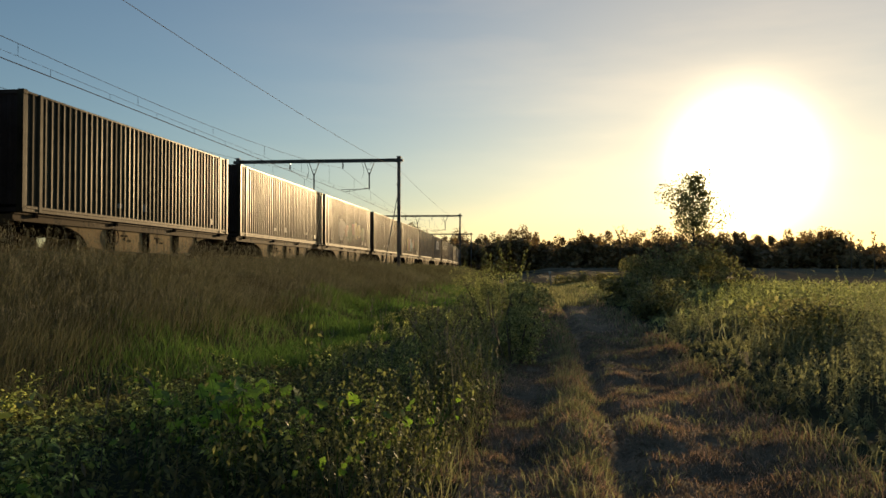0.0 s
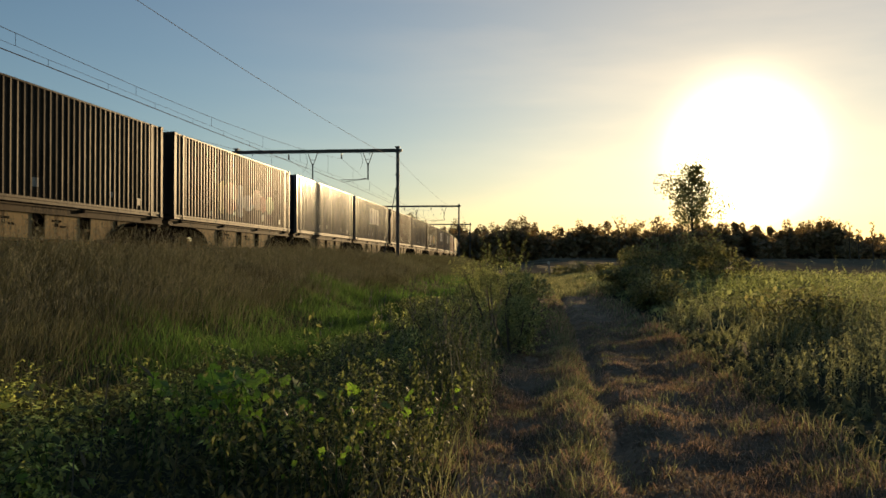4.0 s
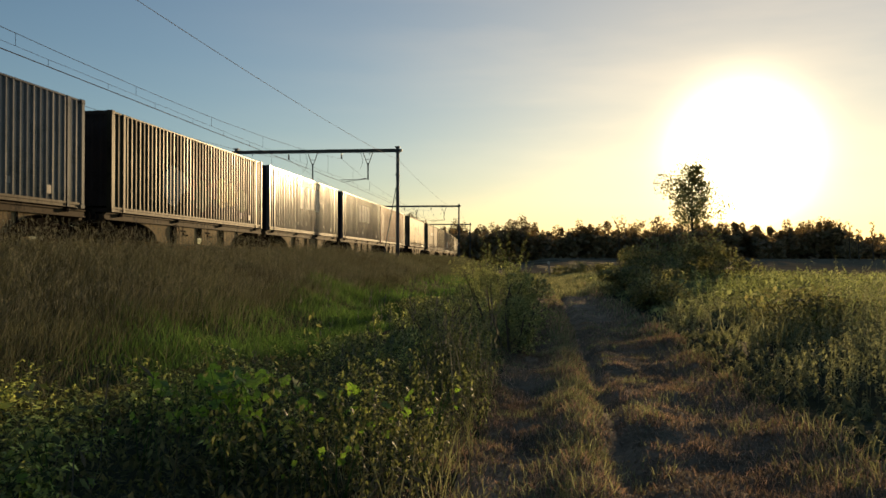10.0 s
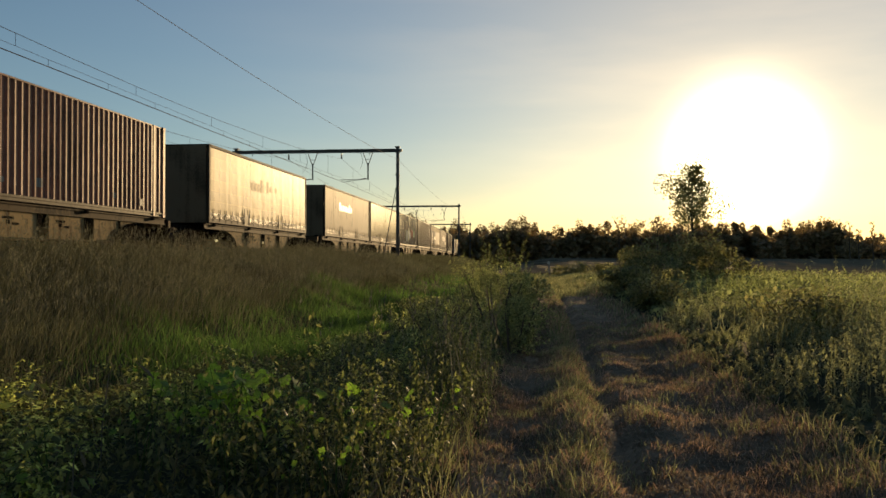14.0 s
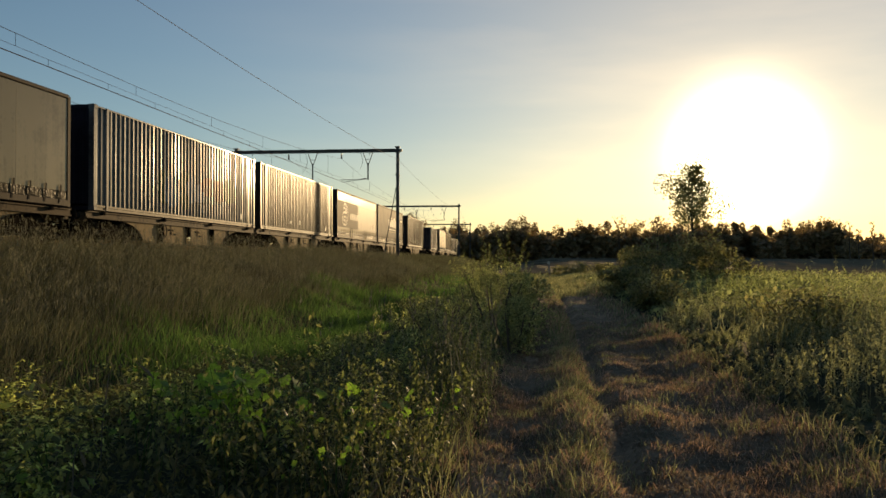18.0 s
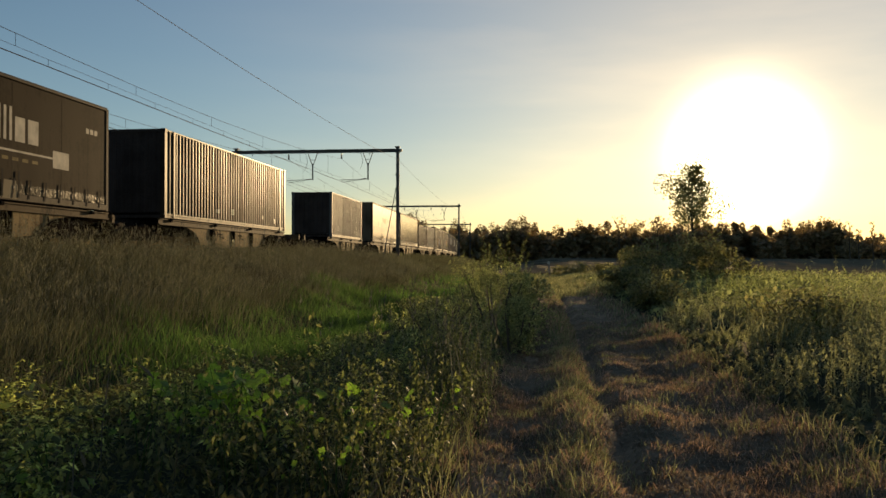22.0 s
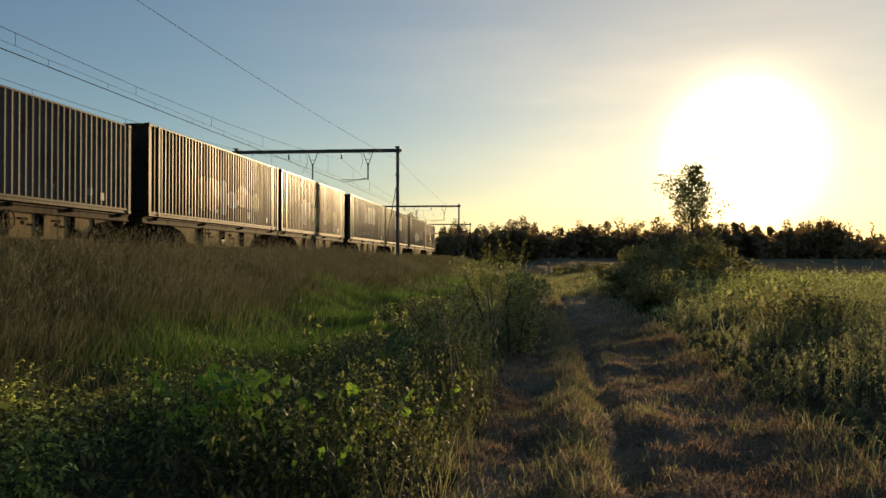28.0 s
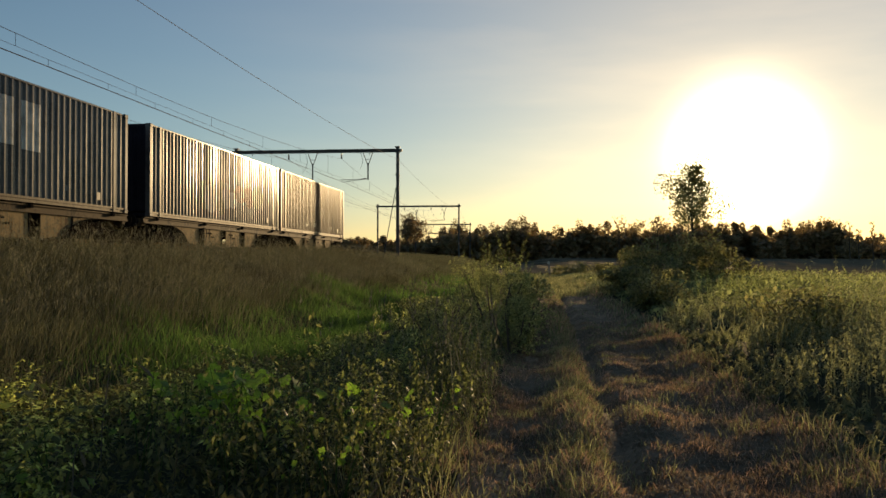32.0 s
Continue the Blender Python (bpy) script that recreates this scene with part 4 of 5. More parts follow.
looks = {
    ("brown", 45): lambda: box_container(45, M_BROWN, "weathered brown corrugated freight container on a wagon"),
    ("slate", 45): lambda: box_container(45, M_GREY, "slate-blue corrugated freight container with a dark end"),
    ("lettered", 45): lambda: box_container(45, M_GREY, "slate-blue corrugated container with faded white blocks", True),
    ("olive", 45): lambda: box_container(45, M_OLIVE, "weathered olive-brown corrugated freight container on a wagon"),
    ("sprayed", 45): lambda: box_container(45, M_OLIVE, "olive-brown corrugated container with faded sprayed paint", sprayed=1),
    ("tagged", 45): lambda: box_container(45, M_BROWN, "brown corrugated container with faded sprayed paint", sprayed=2),
    ("marked", 45): lambda: box_container(45, M_GREY, "slate-blue corrugated container with faded sprayed paint", sprayed=5),
    ("red", 45): lambda: box_container(45, M_RED, "oxide-red corrugated freight container on a wagon"),
    ("pale", 30): lambda: box_container(30, M_PALE, "short pale grey corrugated container on a wagon", height=2.72),
    ("low", 30): lambda: box_container(30, M_BROWN, "low short brown corrugated container on a wagon", height=2.47),
    ("canvas", 45): lambda: curtain_container(M_CANVAS, "old rippled cream curtainside container with buckled straps", 3, "canvas"),
    ("cream", 45): lambda: curtain_container(M_CREAM, "clean cream curtainside container with buckled straps", 5, "cream"),
    ("taupe", 45): lambda: curtain_container(M_TAUPE, "taupe curtainside container with pale printed blocks", 7, "taupe"),
    ("banded", 45): lambda: curtain_container(M_SLATE, "dark curtainside container with pale band and emblem", 9, "banded"),
    ("dark", 45): lambda: curtain_container(M_SLATE, "dark slate curtainside container with pale printed line", 11, "dark"),
}
made = {}
moving = []                         # (thing, metres along the line at the start, height over the rails)
# how each load is carried: "a" and "b" halves of a twin wagon that share the bogie between them, "s" a wagon of its own
PAIRS = "ab" * 7 + "s" + "ab" * 3 + "ss" + "ab" * 5
for i, ((mid_s, feet, style), half) in enumerate(zip(LOADS, PAIRS)):
    key = (style, feet)
    if key in made:
        ob = copy_thing(made[key], Matrix())
    else:
        ob = made[key] = looks[key]()
    moving.append((ob, mid_s, DECK))
    if half == "s":
        kind_, shift = ("single", 14.0 if feet == 45 else 10.4), 0.0
    else:
        kind_, shift = (half + str(feet), 14.0 if feet == 45 else 9.15), 0.0
    if kind_ in made:
        wg = copy_thing(made[kind_], Matrix())
    else:
        n = kind_[1]
        if half == "s":
            ends = (3.0, 3.0) if feet == 45 else (5.0, 2.9)
            wg = wagon(n, -n / 2 - ends[0] + 2.0, n / 2 + ends[1] - 1.7, "tan four-axle container wagon with deep side girders", ends)
        elif half == "a":
            wg = wagon(n, -n / 2 + 1.9, n / 2 + 0.25, "tan leading half of a twin container wagon")
        else:
            wg = wagon(n, None, n / 2 - 1.9, "tan trailing half of a twin container wagon")
        made[kind_] = wg
    moving.append((wg, mid_s + shift, 0.0))


def motions():
    times = [0, 1] + list(range(2, 32, 2)) + [31, 32]
    for ob, s0, z in moving:
        walk(ob, [(t, along(s0 - travel(t), NEAR_TRACK, RAIL + z)) for t in times])


# ---- plants ----
rng = np.random.default_rng(7)


def mesh_np(name, verts, quads, tris, mat):
    me = bpy.data.meshes.new(name)
    verts = np.asarray(verts, dtype=np.float32).reshape(-1, 3)
    quads = np.asarray(quads, dtype=np.int32).reshape(-1, 4)
    tris = np.asarray(tris, dtype=np.int32).reshape(-1, 3)
    me.vertices.add(len(verts))
    me.vertices.foreach_set("co", verts.reshape(-1))
    me.loops.add(quads.size + tris.size)
    me.loops.foreach_set("vertex_index", np.concatenate([quads.reshape(-1), tris.reshape(-1)]))
    me.polygons.add(len(quads) + len(tris))
    start = np.concatenate([np.arange(len(quads)) * 4, quads.size + np.arange(len(tris)) * 3]).astype(np.int32)
    me.polygons.foreach_set("loop_start", start)
    me.update(calc_edges=True)
    me.materials.append(mat)
    return me


def blades(base, height, width, lean, r=rng, wind=0.0):
    """Grass blades: two bent segments each. Returns vertices, quads, tris."""
    n = len(base)
    az = r.uniform(0, 2 * np.pi, n)
    side = np.stack([np.cos(az), np.sin(az), np.zeros(n)], -1)
    la = r.uniform(0, 2 * np.pi, n)
    bend = np.stack([np.cos(la), np.sin(la), np.zeros(n)], -1) * (height * lean * r.uniform(0.2, 1.0, n))[:, None]
    bend[:, 0] += height * wind
    up = np.array([0, 0, 1.0])
    w = (side * width[:, None]) / 2
    mid = base + up * (height * 0.55)[:, None] + bend * 0.35
    tip = base + up * (height * (1 - 0.25 * lean))[:, None] + bend
    v = np.stack([base - w, base + w, mid + w * 0.8, mid - w * 0.8, tip], 1)
    k = np.arange(n)[:, None] * 5
    return v.reshape(-1, 3), k + np.array([[0, 1, 2, 3]]), k + np.array([[3, 2, 4]])


def leaf_quads(centre, size, aspect=0.55, droop=0.4, r=rng, fold=True, az=None, wild=0.5):
    """Pointed leaves folded along the middle: four triangles' worth in two quads each."""
    n = len(centre)
    if az is None:
        az = r.uniform(0, 2 * np.pi, n)
    tilt = r.normal(-droop, wild, n)
    ax = np.stack([np.cos(az) * np.cos(tilt), np.sin(az) * np.cos(tilt), np.sin(tilt)], -1)
    sd = np.stack([-np.sin(az), np.cos(az), r.normal(0, 0.35, n)], -1)
    sd /= np.linalg.norm(sd, axis=1, keepdims=True)
    nm = np.cross(ax, sd)
    s = size[:, None]
    b, t = centre - ax * s * 0.5, centre + ax * s * 0.55 - nm * s * 0.12
    m = centre + nm * s * 0.1
    l, q = centre + sd * s * aspect * 0.5 - ax * s * 0.1, centre - sd * s * aspect * 0.5 - ax * s * 0.1
    if not fold:
        v = np.stack([b, q, t, l], 1)
        k = np.arange(n)[:, None] * 4
        return v.reshape(-1, 3), k + np.array([[0, 1, 2, 3]]), np.zeros((0, 3), int)
    v = np.stack([b, q, t, l, m], 1)
    k = np.arange(n)[:, None] * 5
    return v.reshape(-1, 3), np.concatenate([k + np.array([[0, 1, 2, 4]]), k + np.array([[0, 4, 2, 3]])]), np.zeros((0, 3), int)


def joined(*sets):
    vs, qs, ts, k = [], [], [], 0
    for v, q, t in sets:
        vs.append(v)
        qs.append(np.asarray(q).reshape(-1, 4) + k)
        ts.append(np.asarray(t).reshape(-1, 3) + k)
        k += len(v)
    return np.concatenate(vs), np.concatenate(qs), np.concatenate(ts)


def scatter(n, s0, s1, o0, o1, power=1.0, r=rng):
    """Random places on the ground, denser toward s0 where power > 1."""
    s = s0 + (s1 - s0) * r.uniform(0, 1, n) ** power
    o = r.uniform(o0, o1, n)
    return s, o


def at_ground(s, o, lift=0.0):
    return spots(s, o, ground_z(s, o) + lift)


def stuff(name, geo, mat, label, category):
    return tagged(new(name, mesh_np(name, *geo, mat)), label, category, kind="stuff")


def patchy(s, o, scale, seed):
    """A smooth value in 0..1 that varies over the ground."""
    a = np.sin(s / scale + seed) * np.cos(o / scale * 1.3 - seed * 1.7) + 0.6 * np.sin((s + 1.7 * o) / scale * 0.47 + seed * 2.1) + 0.4 * np.sin((s * 1.9 - o) / scale * 1.1 - seed)
    return np.clip(0.5 + a / 3.2, 0, 1)


# tall dry grass over the bank and its verge
sets = []
for n, s0, s1, hgt, wid, p in ((150000, 9, 45, 0.66, 0.0058, 1.2), (60000, 40, 110, 0.68, 0.02, 1.2), (30000, 100, 330, 0.7, 0.08, 1.2)):
    s, o = scatter(n, s0, s1, 5.8, 12.3, p)
    keep = rng.uniform(0, 1, n) < (0.35 + 0.65 * patchy(s, o, 2.4, 1.0)) * np.clip((o - np.interp(s, (10, 16), (4.9, 6.3)) - 1.0 * patchy(s, o, 3.0, 5.0)) / 1.2, 0.1, 1)
    s, o = s[keep], o[keep]
    k = len(s)
    h = hgt * (0.55 + 0.6 * rng.uniform(0, 1, k)) * (0.75 + 0.4 * patchy(s, o, 3.0, 2.0)) * np.interp(o, (5.8, 7.5, 10.0, 11.2, 12.3), (0.75, 0.95, 1.2, 1.6, 1.35))
    sets.append(blades(at_ground(s, o, -0.03), h, wid * rng.uniform(0.6, 1.4, k), 0.8, wind=0.25))
stuff("tall_grass", joined(*sets), M_GRASS, "tall dry brown grass on the railway bank", "grass")

# seed heads on some of the tall stems
s, o = scatter(9000, 10, 60, 7.5, 12.3, 1.3)
p = at_ground(s, o, 0.0)
h = rng.uniform(0.6, 0.85, len(s)) * np.interp(o, (6.5, 9.5, 11.3), (0.8, 1.0, 1.4))
g1 = blades(p, h, np.full(len(s), 0.006), 0.3, wind=0.2)
tips = g1[0].reshape(-1, 5, 3)[:, 4]
g2 = [leaf_quads(tips - np.array([0, 0, 0.03 * k]) + rng.normal(0, 0.012, tips.shape), rng.uniform(0.04, 0.085, len(s)), 0.2, -1.0, fold=False) for k in range(4)]
stuff("grass_seed_heads", joined(g1, *g2), M_SEED, "pale feathery seed heads above the bank grass", "grass")

# green grass in the hollow at the foot of the bank
sets = []
for n, s0, s1, wid in ((36000, 6, 34, 0.012), (7000, 32, 80, 0.03)):
    s, o = scatter(n, s0, s1, 3.6, 8.4, 1.1)
    h = (0.2 + 0.36 * rng.uniform(0, 1, n)) * (0.25 + 1.1 * patchy(s, o, 1.8, 4.0) ** 1.3) * np.interp(s - 0.6 * o, (6.0, 11.0), (0.3, 1.0))
    sets.append(blades(at_ground(s, o, -0.02), h, wid * rng.uniform(0.6, 1.5, n), 0.6))
stuff("hollow_grass", joined(*sets), M_GREEN, "fresh green grass in the hollow below the bank", "grass")

# short worn grass on the path and its edges
def path_cover(n, s0, s1, wid, low, high, lean, worn, seed):
    s, o = scatter(n, s0, s1, -2.3, 1.2, 1.5)
    track = np.exp(-((o - 0.35) / 0.26) ** 2) + np.exp(-((o + 1.3) / 0.5) ** 2) + np.exp(-((o + 0.56) / 0.13) ** 2)
    keep = rng.uniform(0, 1, n) < np.clip(1.0 - worn * track, 0.05, 1) * (0.25 + 0.75 * patchy(s, o, 0.6, seed))
    s, o = s[keep], o[keep]
    k = len(s)
    h = (low + high * rng.uniform(0, 1, k) ** 2) * np.interp(o, (-2.3, -1.9, -1.3, -0.6, -0.35, -0.1, 0.15, 0.4, 0.8, 1.2), (2.4, 1.3, 0.7, 0.5, 1.6, 1.9, 1.2, 0.7, 1.4, 2.4))
    return blades(at_ground(s, o, -0.004), h, wid * rng.uniform(0.6, 1.5, k), lean)


stuff("path_grass", joined(path_cover(22000, 4.0, 18, 0.006, 0.03, 0.14, 0.9, 1.0, 6.0), path_cover(14000, 18, 60, 0.02, 0.05, 0.14, 0.8, 0.9, 6.0)), M_MEADOW, "short trodden green grass along the path", "grass")
stuff("dry_path_grass", joined(path_cover(110000, 4.0, 18, 0.006, 0.02, 0.08, 1.6, 0.35, 2.0), path_cover(24000, 18, 60, 0.02, 0.04, 0.12, 1.2, 0.5, 2.0)), M_DRYLEAF, "dry brown trodden grass covering the path", "grass")
s, o = scatter(50000, 4.0, 24, -2.1, 0.7, 1.5)
p = at_ground(s, o, 0.012)
stuff("path_straw", leaf_quads(p, rng.uniform(0.02, 0.09, len(s)), 0.14, 0.0, fold=False), M_STRAW, "dry cut straw and stalks lying on the path", "straw")
# tussocks of dry and green grass that break up the path
for label, mt, count, seed_, hh in (("dry brown grass growing in tufts on the path", M_DRYLEAF, 170, 5, 0.13), ("olive-green grass in tufts along the path ridge", M_MEADOW, 110, 6, 0.19)):
    rt = np.random.default_rng(seed_)
    cs, co = 4.2 + 16 * rt.uniform(0, 1, count) ** 1.4, rt.uniform(-2.2, 0.75, count)
    if mt is M_MEADOW:
        co = np.where(rt.uniform(0, 1, count) < 0.5, rt.normal(-0.15, 0.12, count), co)
    rad = rt.uniform(0.06, 0.2, count)
    w = np.repeat(np.arange(count), 70)
    s = cs[w] + rt.normal(0, 1, len(w)) * rad[w]
    o = co[w] + rt.normal(0, 1, len(w)) * rad[w] * 0.8
    h = hh * rt.uniform(0.35, 1.0, len(w)) * (0.5 + 3.0 * rad[w])
    stuff("tufted_grass", blades(at_ground(s, o, -0.004), h, np.full(len(w), 0.006), 1.0, rt), mt, label, "grass")
rt = np.random.default_rng(9)
s, o = scatter(70, 4.4, 16, -2.0, 0.6, 1.4, rt)
stuff("path_chips", leaf_quads(at_ground(s, o, 0.02), rt.uniform(0.015, 0.045, 70), 0.7, -0.5, rt, fold=False), M_PLATE, "pale stone chips scattered on the path", "stones")

# grass round the place where one stands
s, o = scatter(22000, -7, 4.6, -5.0, 7.0)
keep = np.abs(o + 0.7) > 1.3
s, o = s[keep], o[keep]
stuff("verge_grass", blades(at_ground(s, o, -0.01), rng.uniform(0.06, 0.24, len(s)), np.full(len(s), 0.007), 0.9), M_GREEN, "rough green grass beside the path", "grass")

# green grass where the path ends among the shrubs
s, o = scatter(16000, 38, 95, -4.5, 2.0, 1.0)
stuff("clearing_grass", blades(at_ground(s, o), rng.uniform(0.12, 0.35, len(s)), np.full(len(s), 0.04), 0.5), M_MEADOW, "sunlit green grass where the path fades out", "grass")


def leafy_stems(name, n, s0, s1, o0, o1, height, leaf, per, mat, label, category, power=1.0, seed=0.0, lean=0.5, low=0.3, clear=2.5, spread=1.0, slope=None):
    """Leaning stems with leaves set round them, taller in some patches than in others."""
    s, o = scatter(n, s0, s1, o0, o1, power)
    keep = np.hypot(s, o) > clear
    s, o = s[keep], o[keep]
    k = len(s)
    edge = np.clip(np.minimum(o - o0, o1 - o) / (0.15 * (o1 - o0)) + 0.4, 0, 1)
    h = height * (0.15 + 1.15 * patchy(s, o, 0.8, seed) ** 1.5) * edge * rng.uniform(0.6, 1.2, k)
    if slope:
        h = h * np.interp(o, *slope)
    base = at_ground(s, o, -0.02)
    az = rng.uniform(0, 2 * np.pi, k)
    dirn = np.stack([np.cos(az), np.sin(az), np.zeros(k)], -1) * (h * lean * rng.uniform(0.1, 1.0, k))[:, None]
    u = np.linspace(low, 1.0, per)[None, :] + rng.uniform(-0.04, 0.04, (k, per))
    at = base[:, None, :] + dirn[:, None, :] * (u ** 2)[..., None] + np.array([0, 0, 1.0]) * (h[:, None] * (u - 0.2 * lean * u ** 2))[..., None]
    la = az[:, None] + np.arange(per)[None, :] * 2.4 + rng.uniform(-0.5, 0.5, (k, per))
    size = leaf * (1.25 - 0.75 * u) * rng.uniform(0.6, 1.35, (k, per))
    out = np.stack([np.cos(la), np.sin(la), np.zeros_like(la)], -1) * (size * 0.6 * spread)[..., None]
    leaves = leaf_quads((at + out).reshape(-1, 3), size.reshape(-1), 0.58, 0.6, az=la.reshape(-1))
    w = np.full(k, leaf * 0.09)
    up = np.array([0, 0, 1.0])
    side = np.stack([-np.sin(az), np.cos(az), np.zeros(k)], -1) * w[:, None] / 2
    mid = base + dirn * 0.25 + up * (h * (0.5 - 0.05 * lean))[:, None]
    tip = base + dirn + up * (h * (1 - 0.2 * lean))[:, None]
    sv = np.stack([base - side, base + side, mid + side, mid - side, tip], 1).reshape(-1, 3)
    i = np.arange(k)[:, None] * 5
    return stuff(name, joined(leaves, (sv, i + np.array([[0, 1, 2, 3]]), i + np.array([[3, 2, 4]]))), mat, label, category)


def thicket(name, n, s0, s1, o0, o1, height, leaf, mat, label, category, power=1.0, seed=0.0, stems=True, clear=2.6):
    """A tangle of leafy stems over a stretch of ground, with mounds and gaps."""
    s, o = scatter(n, s0, s1, o0, o1, power)
    keep = np.hypot(s, o) > clear
    s, o = s[keep], o[keep]
    k = len(s)
    edge = np.minimum(1, np.minimum(o - o0, o1 - o) / (0.25 * (o1 - o0)) + 0.25)
    top = height * (0.45 + 0.75 * patchy(s, o, 0.9, seed)) * edge
    u = rng.uniform(0, 1, k) ** 0.6
    p = at_ground(s, o) + np.stack([np.zeros(k), np.zeros(k), u * top], -1)
    size = leaf * rng.uniform(0.5, 1.4, k) * (0.75 + 0.4 * u)
    sets_ = [leaf_quads(p, size)]
    if stems:
        m = k // 9
        q = rng.choice(k, m, replace=False)
        sets_.append(blades(at_ground(s[q], o[q]), top[q] * rng.uniform(0.8, 1.25, m), np.full(m, leaf * 0.12), 0.4))
    return stuff(name, joined(*sets_), mat, label, category)


thicket("bramble_litter", 22000, 2.6, 11, 0.9, 6.3, 0.36, 0.06, M_SHADELEAF, "low leaves coloured dark as shade under the brambles", "brambles", 1.1, 3.0, stems=False)


def cane_meshes(count, height, leaf, per, lean, mat, seed, low=0.25, trio=True):
    """Stem and leaf meshes for canes that stand at the origin."""
    out = []
    r = np.random.default_rng(seed)
    for q in range(count):
        h = height * r.uniform(0.75, 1.2)
        bend = h * lean * r.uniform(0.4, 1.0)
        pts = [(bend * u * u, 0.04 * math.sin(3 * u + q), h * (u - 0.25 * lean * u * u)) for u in (0, 0.25, 0.5, 0.75, 1.0)]
        stem = Geo().tube([(x, y, z - (0.05 if k == 0 else 0)) for k, (x, y, z) in enumerate(pts)], [leaf * 0.06, leaf * 0.055, leaf * 0.045, leaf * 0.035, leaf * 0.02], 5).mesh("cane", M_GREEN)
        u = np.linspace(low, 1.0, per) + r.uniform(-0.02, 0.02, per)
        at = np.stack([bend * u * u, 0.04 * np.sin(3 * u + q), h * (u - 0.25 * lean * u * u)], -1)
        la = np.arange(per) * (2.4 if trio else 1.57) + r.uniform(-0.5, 0.5, per)
        size = leaf * (1.25 - 0.6 * u) * r.uniform(0.7, 1.3, per)
        stalk = size * (r.uniform(0.8, 1.7, per) if trio else 0.6)
        at = at + np.stack([np.cos(la) * stalk, np.sin(la) * stalk, stalk * r.uniform(-0.1, 0.5, per)], -1)
        sets_ = []
        for turn, far in ((0.0, 0.55), (1.25, 0.35), (-1.25, 0.35)) if trio else ((0.0, 0.4),):
            d = np.stack([np.cos(la + turn), np.sin(la + turn), np.full(per, -0.25)], -1)
            sz = size * (1.0 if turn == 0 else 0.8)
            sets_.append(leaf_quads(at + d * (sz * far)[:, None], sz, 0.68 if trio else 0.5, 0.35 if trio else 0.6, r, az=la + turn, wild=0.35))
        out.append((stem, mesh_np("leaves", *joined(*sets_), mat)))
    return out


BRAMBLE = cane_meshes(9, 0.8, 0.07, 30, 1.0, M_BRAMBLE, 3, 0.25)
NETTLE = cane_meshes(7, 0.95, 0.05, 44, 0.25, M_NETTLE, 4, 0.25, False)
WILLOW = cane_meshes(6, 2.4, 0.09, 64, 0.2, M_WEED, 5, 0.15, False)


def clump(name, label, category, group, canes, s, off, n, radius, size, r):
    t = thing(name, label, category, group)
    t.matrix_basis = Matrix.Translation(spot(s, off, float(ground_z(np.array(s), np.array(off)))))
    for k in range(n):
        stem, leaves = canes[r.randrange(len(canes))]
        w, d = r.uniform(0, 6.28), radius * math.sqrt(r.random())
        m = pose(d * math.cos(w), d * math.sin(w), 0, r.uniform(-8, 8), r.uniform(-8, 8), r.uniform(0, 360)) @ Matrix.Scale(size * r.uniform(0.65, 1.2), 4)
        cane = part("cane", stem, None, t, at=m)
        part("leaves", leaves, None, cane)


s, o = scatter(1100, 3.0, 13, 0.7, 6.3, 1.1)
keep = np.hypot(s, o) > 3.0
s, o = s[keep], o[keep]
stuff("arching_grass", blades(at_ground(s, o), rng.uniform(0.35, 0.85, len(s)), rng.uniform(0.004, 0.009, len(s)), 1.1), M_GRASS, "long arching pale grass blades among the brambles", "grass")
r3 = random.Random(17)


def in_hollow(s, off):
    """The hollow close to the eye: brambles left out so low shade-toned leaves darken it."""
    deg = -math.degrees(math.atan2(off, s))
    return math.hypot(s, off) < 6.7 and -30 < deg < -17


for s, off, size in [(r3.uniform(3.0, 12.5), r3.uniform(1.5, 6.2), r3.uniform(0.5, 1.15)) for _ in range(74)]:
    if math.hypot(s, off) > 3.2 and not in_hollow(s, off) and not (s > 9.5 and off > 3.4):
        size *= np.interp(s, (3.0, 5.5, 9.0, 12.5), (1.1, 1.0, 0.72, 0.62)) if off < 3.8 else 0.85
        clump("bramble", "tangled bramble with arching leafy canes beside the path", "bramble", "brambles below the bank", BRAMBLE, s, off, 7, 0.42, size, r3)
for s, off, size in [(r3.uniform(4.6, 13), r3.uniform(0.8, 2.3), r3.uniform(0.55, 0.95)) for _ in range(40)]:
    size *= np.interp(s, (4.8, 7.0, 10.0, 13.0), (1.1, 0.9, 0.6, 0.5))
    clump("nettle", "upright leafy nettles at the edge of the path", "nettle", "nettles by the path", NETTLE, s, off, 5, 0.26, size, r3)
for s, off, size in [(r3.uniform(5.8, 12.5), r3.uniform(0.55, 1.35), r3.uniform(0.6, 0.95)) for _ in range(28)]:
    clump("nettle", "upright leafy nettles at the edge of the path", "nettle", "nettles by the path", NETTLE, s, off + 0.05 * (s - 6), 5, 0.24, size, r3)
for px_, dist_, n_, rad_, size_ in ((905, 34, 14, 0.7, 1.0), (938, 36, 9, 0.5, 0.8), (868, 31, 10, 0.6, 0.75), (845, 37, 8, 0.8, 0.75), (885, 24, 10, 0.6, 0.6)):
    w_ = math.atan((px_ - 784) / 1530.0) - radians(YAW)
    clump("willow_shrub", "upright willowy shrub with sunlit green shoots", "shrub", "willowy shrubs by the path", WILLOW, dist_ * math.cos(w_), -dist_ * math.sin(w_), n_, rad_, size_, r3)
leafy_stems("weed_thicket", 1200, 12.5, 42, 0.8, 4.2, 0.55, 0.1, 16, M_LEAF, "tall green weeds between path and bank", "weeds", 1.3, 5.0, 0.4)
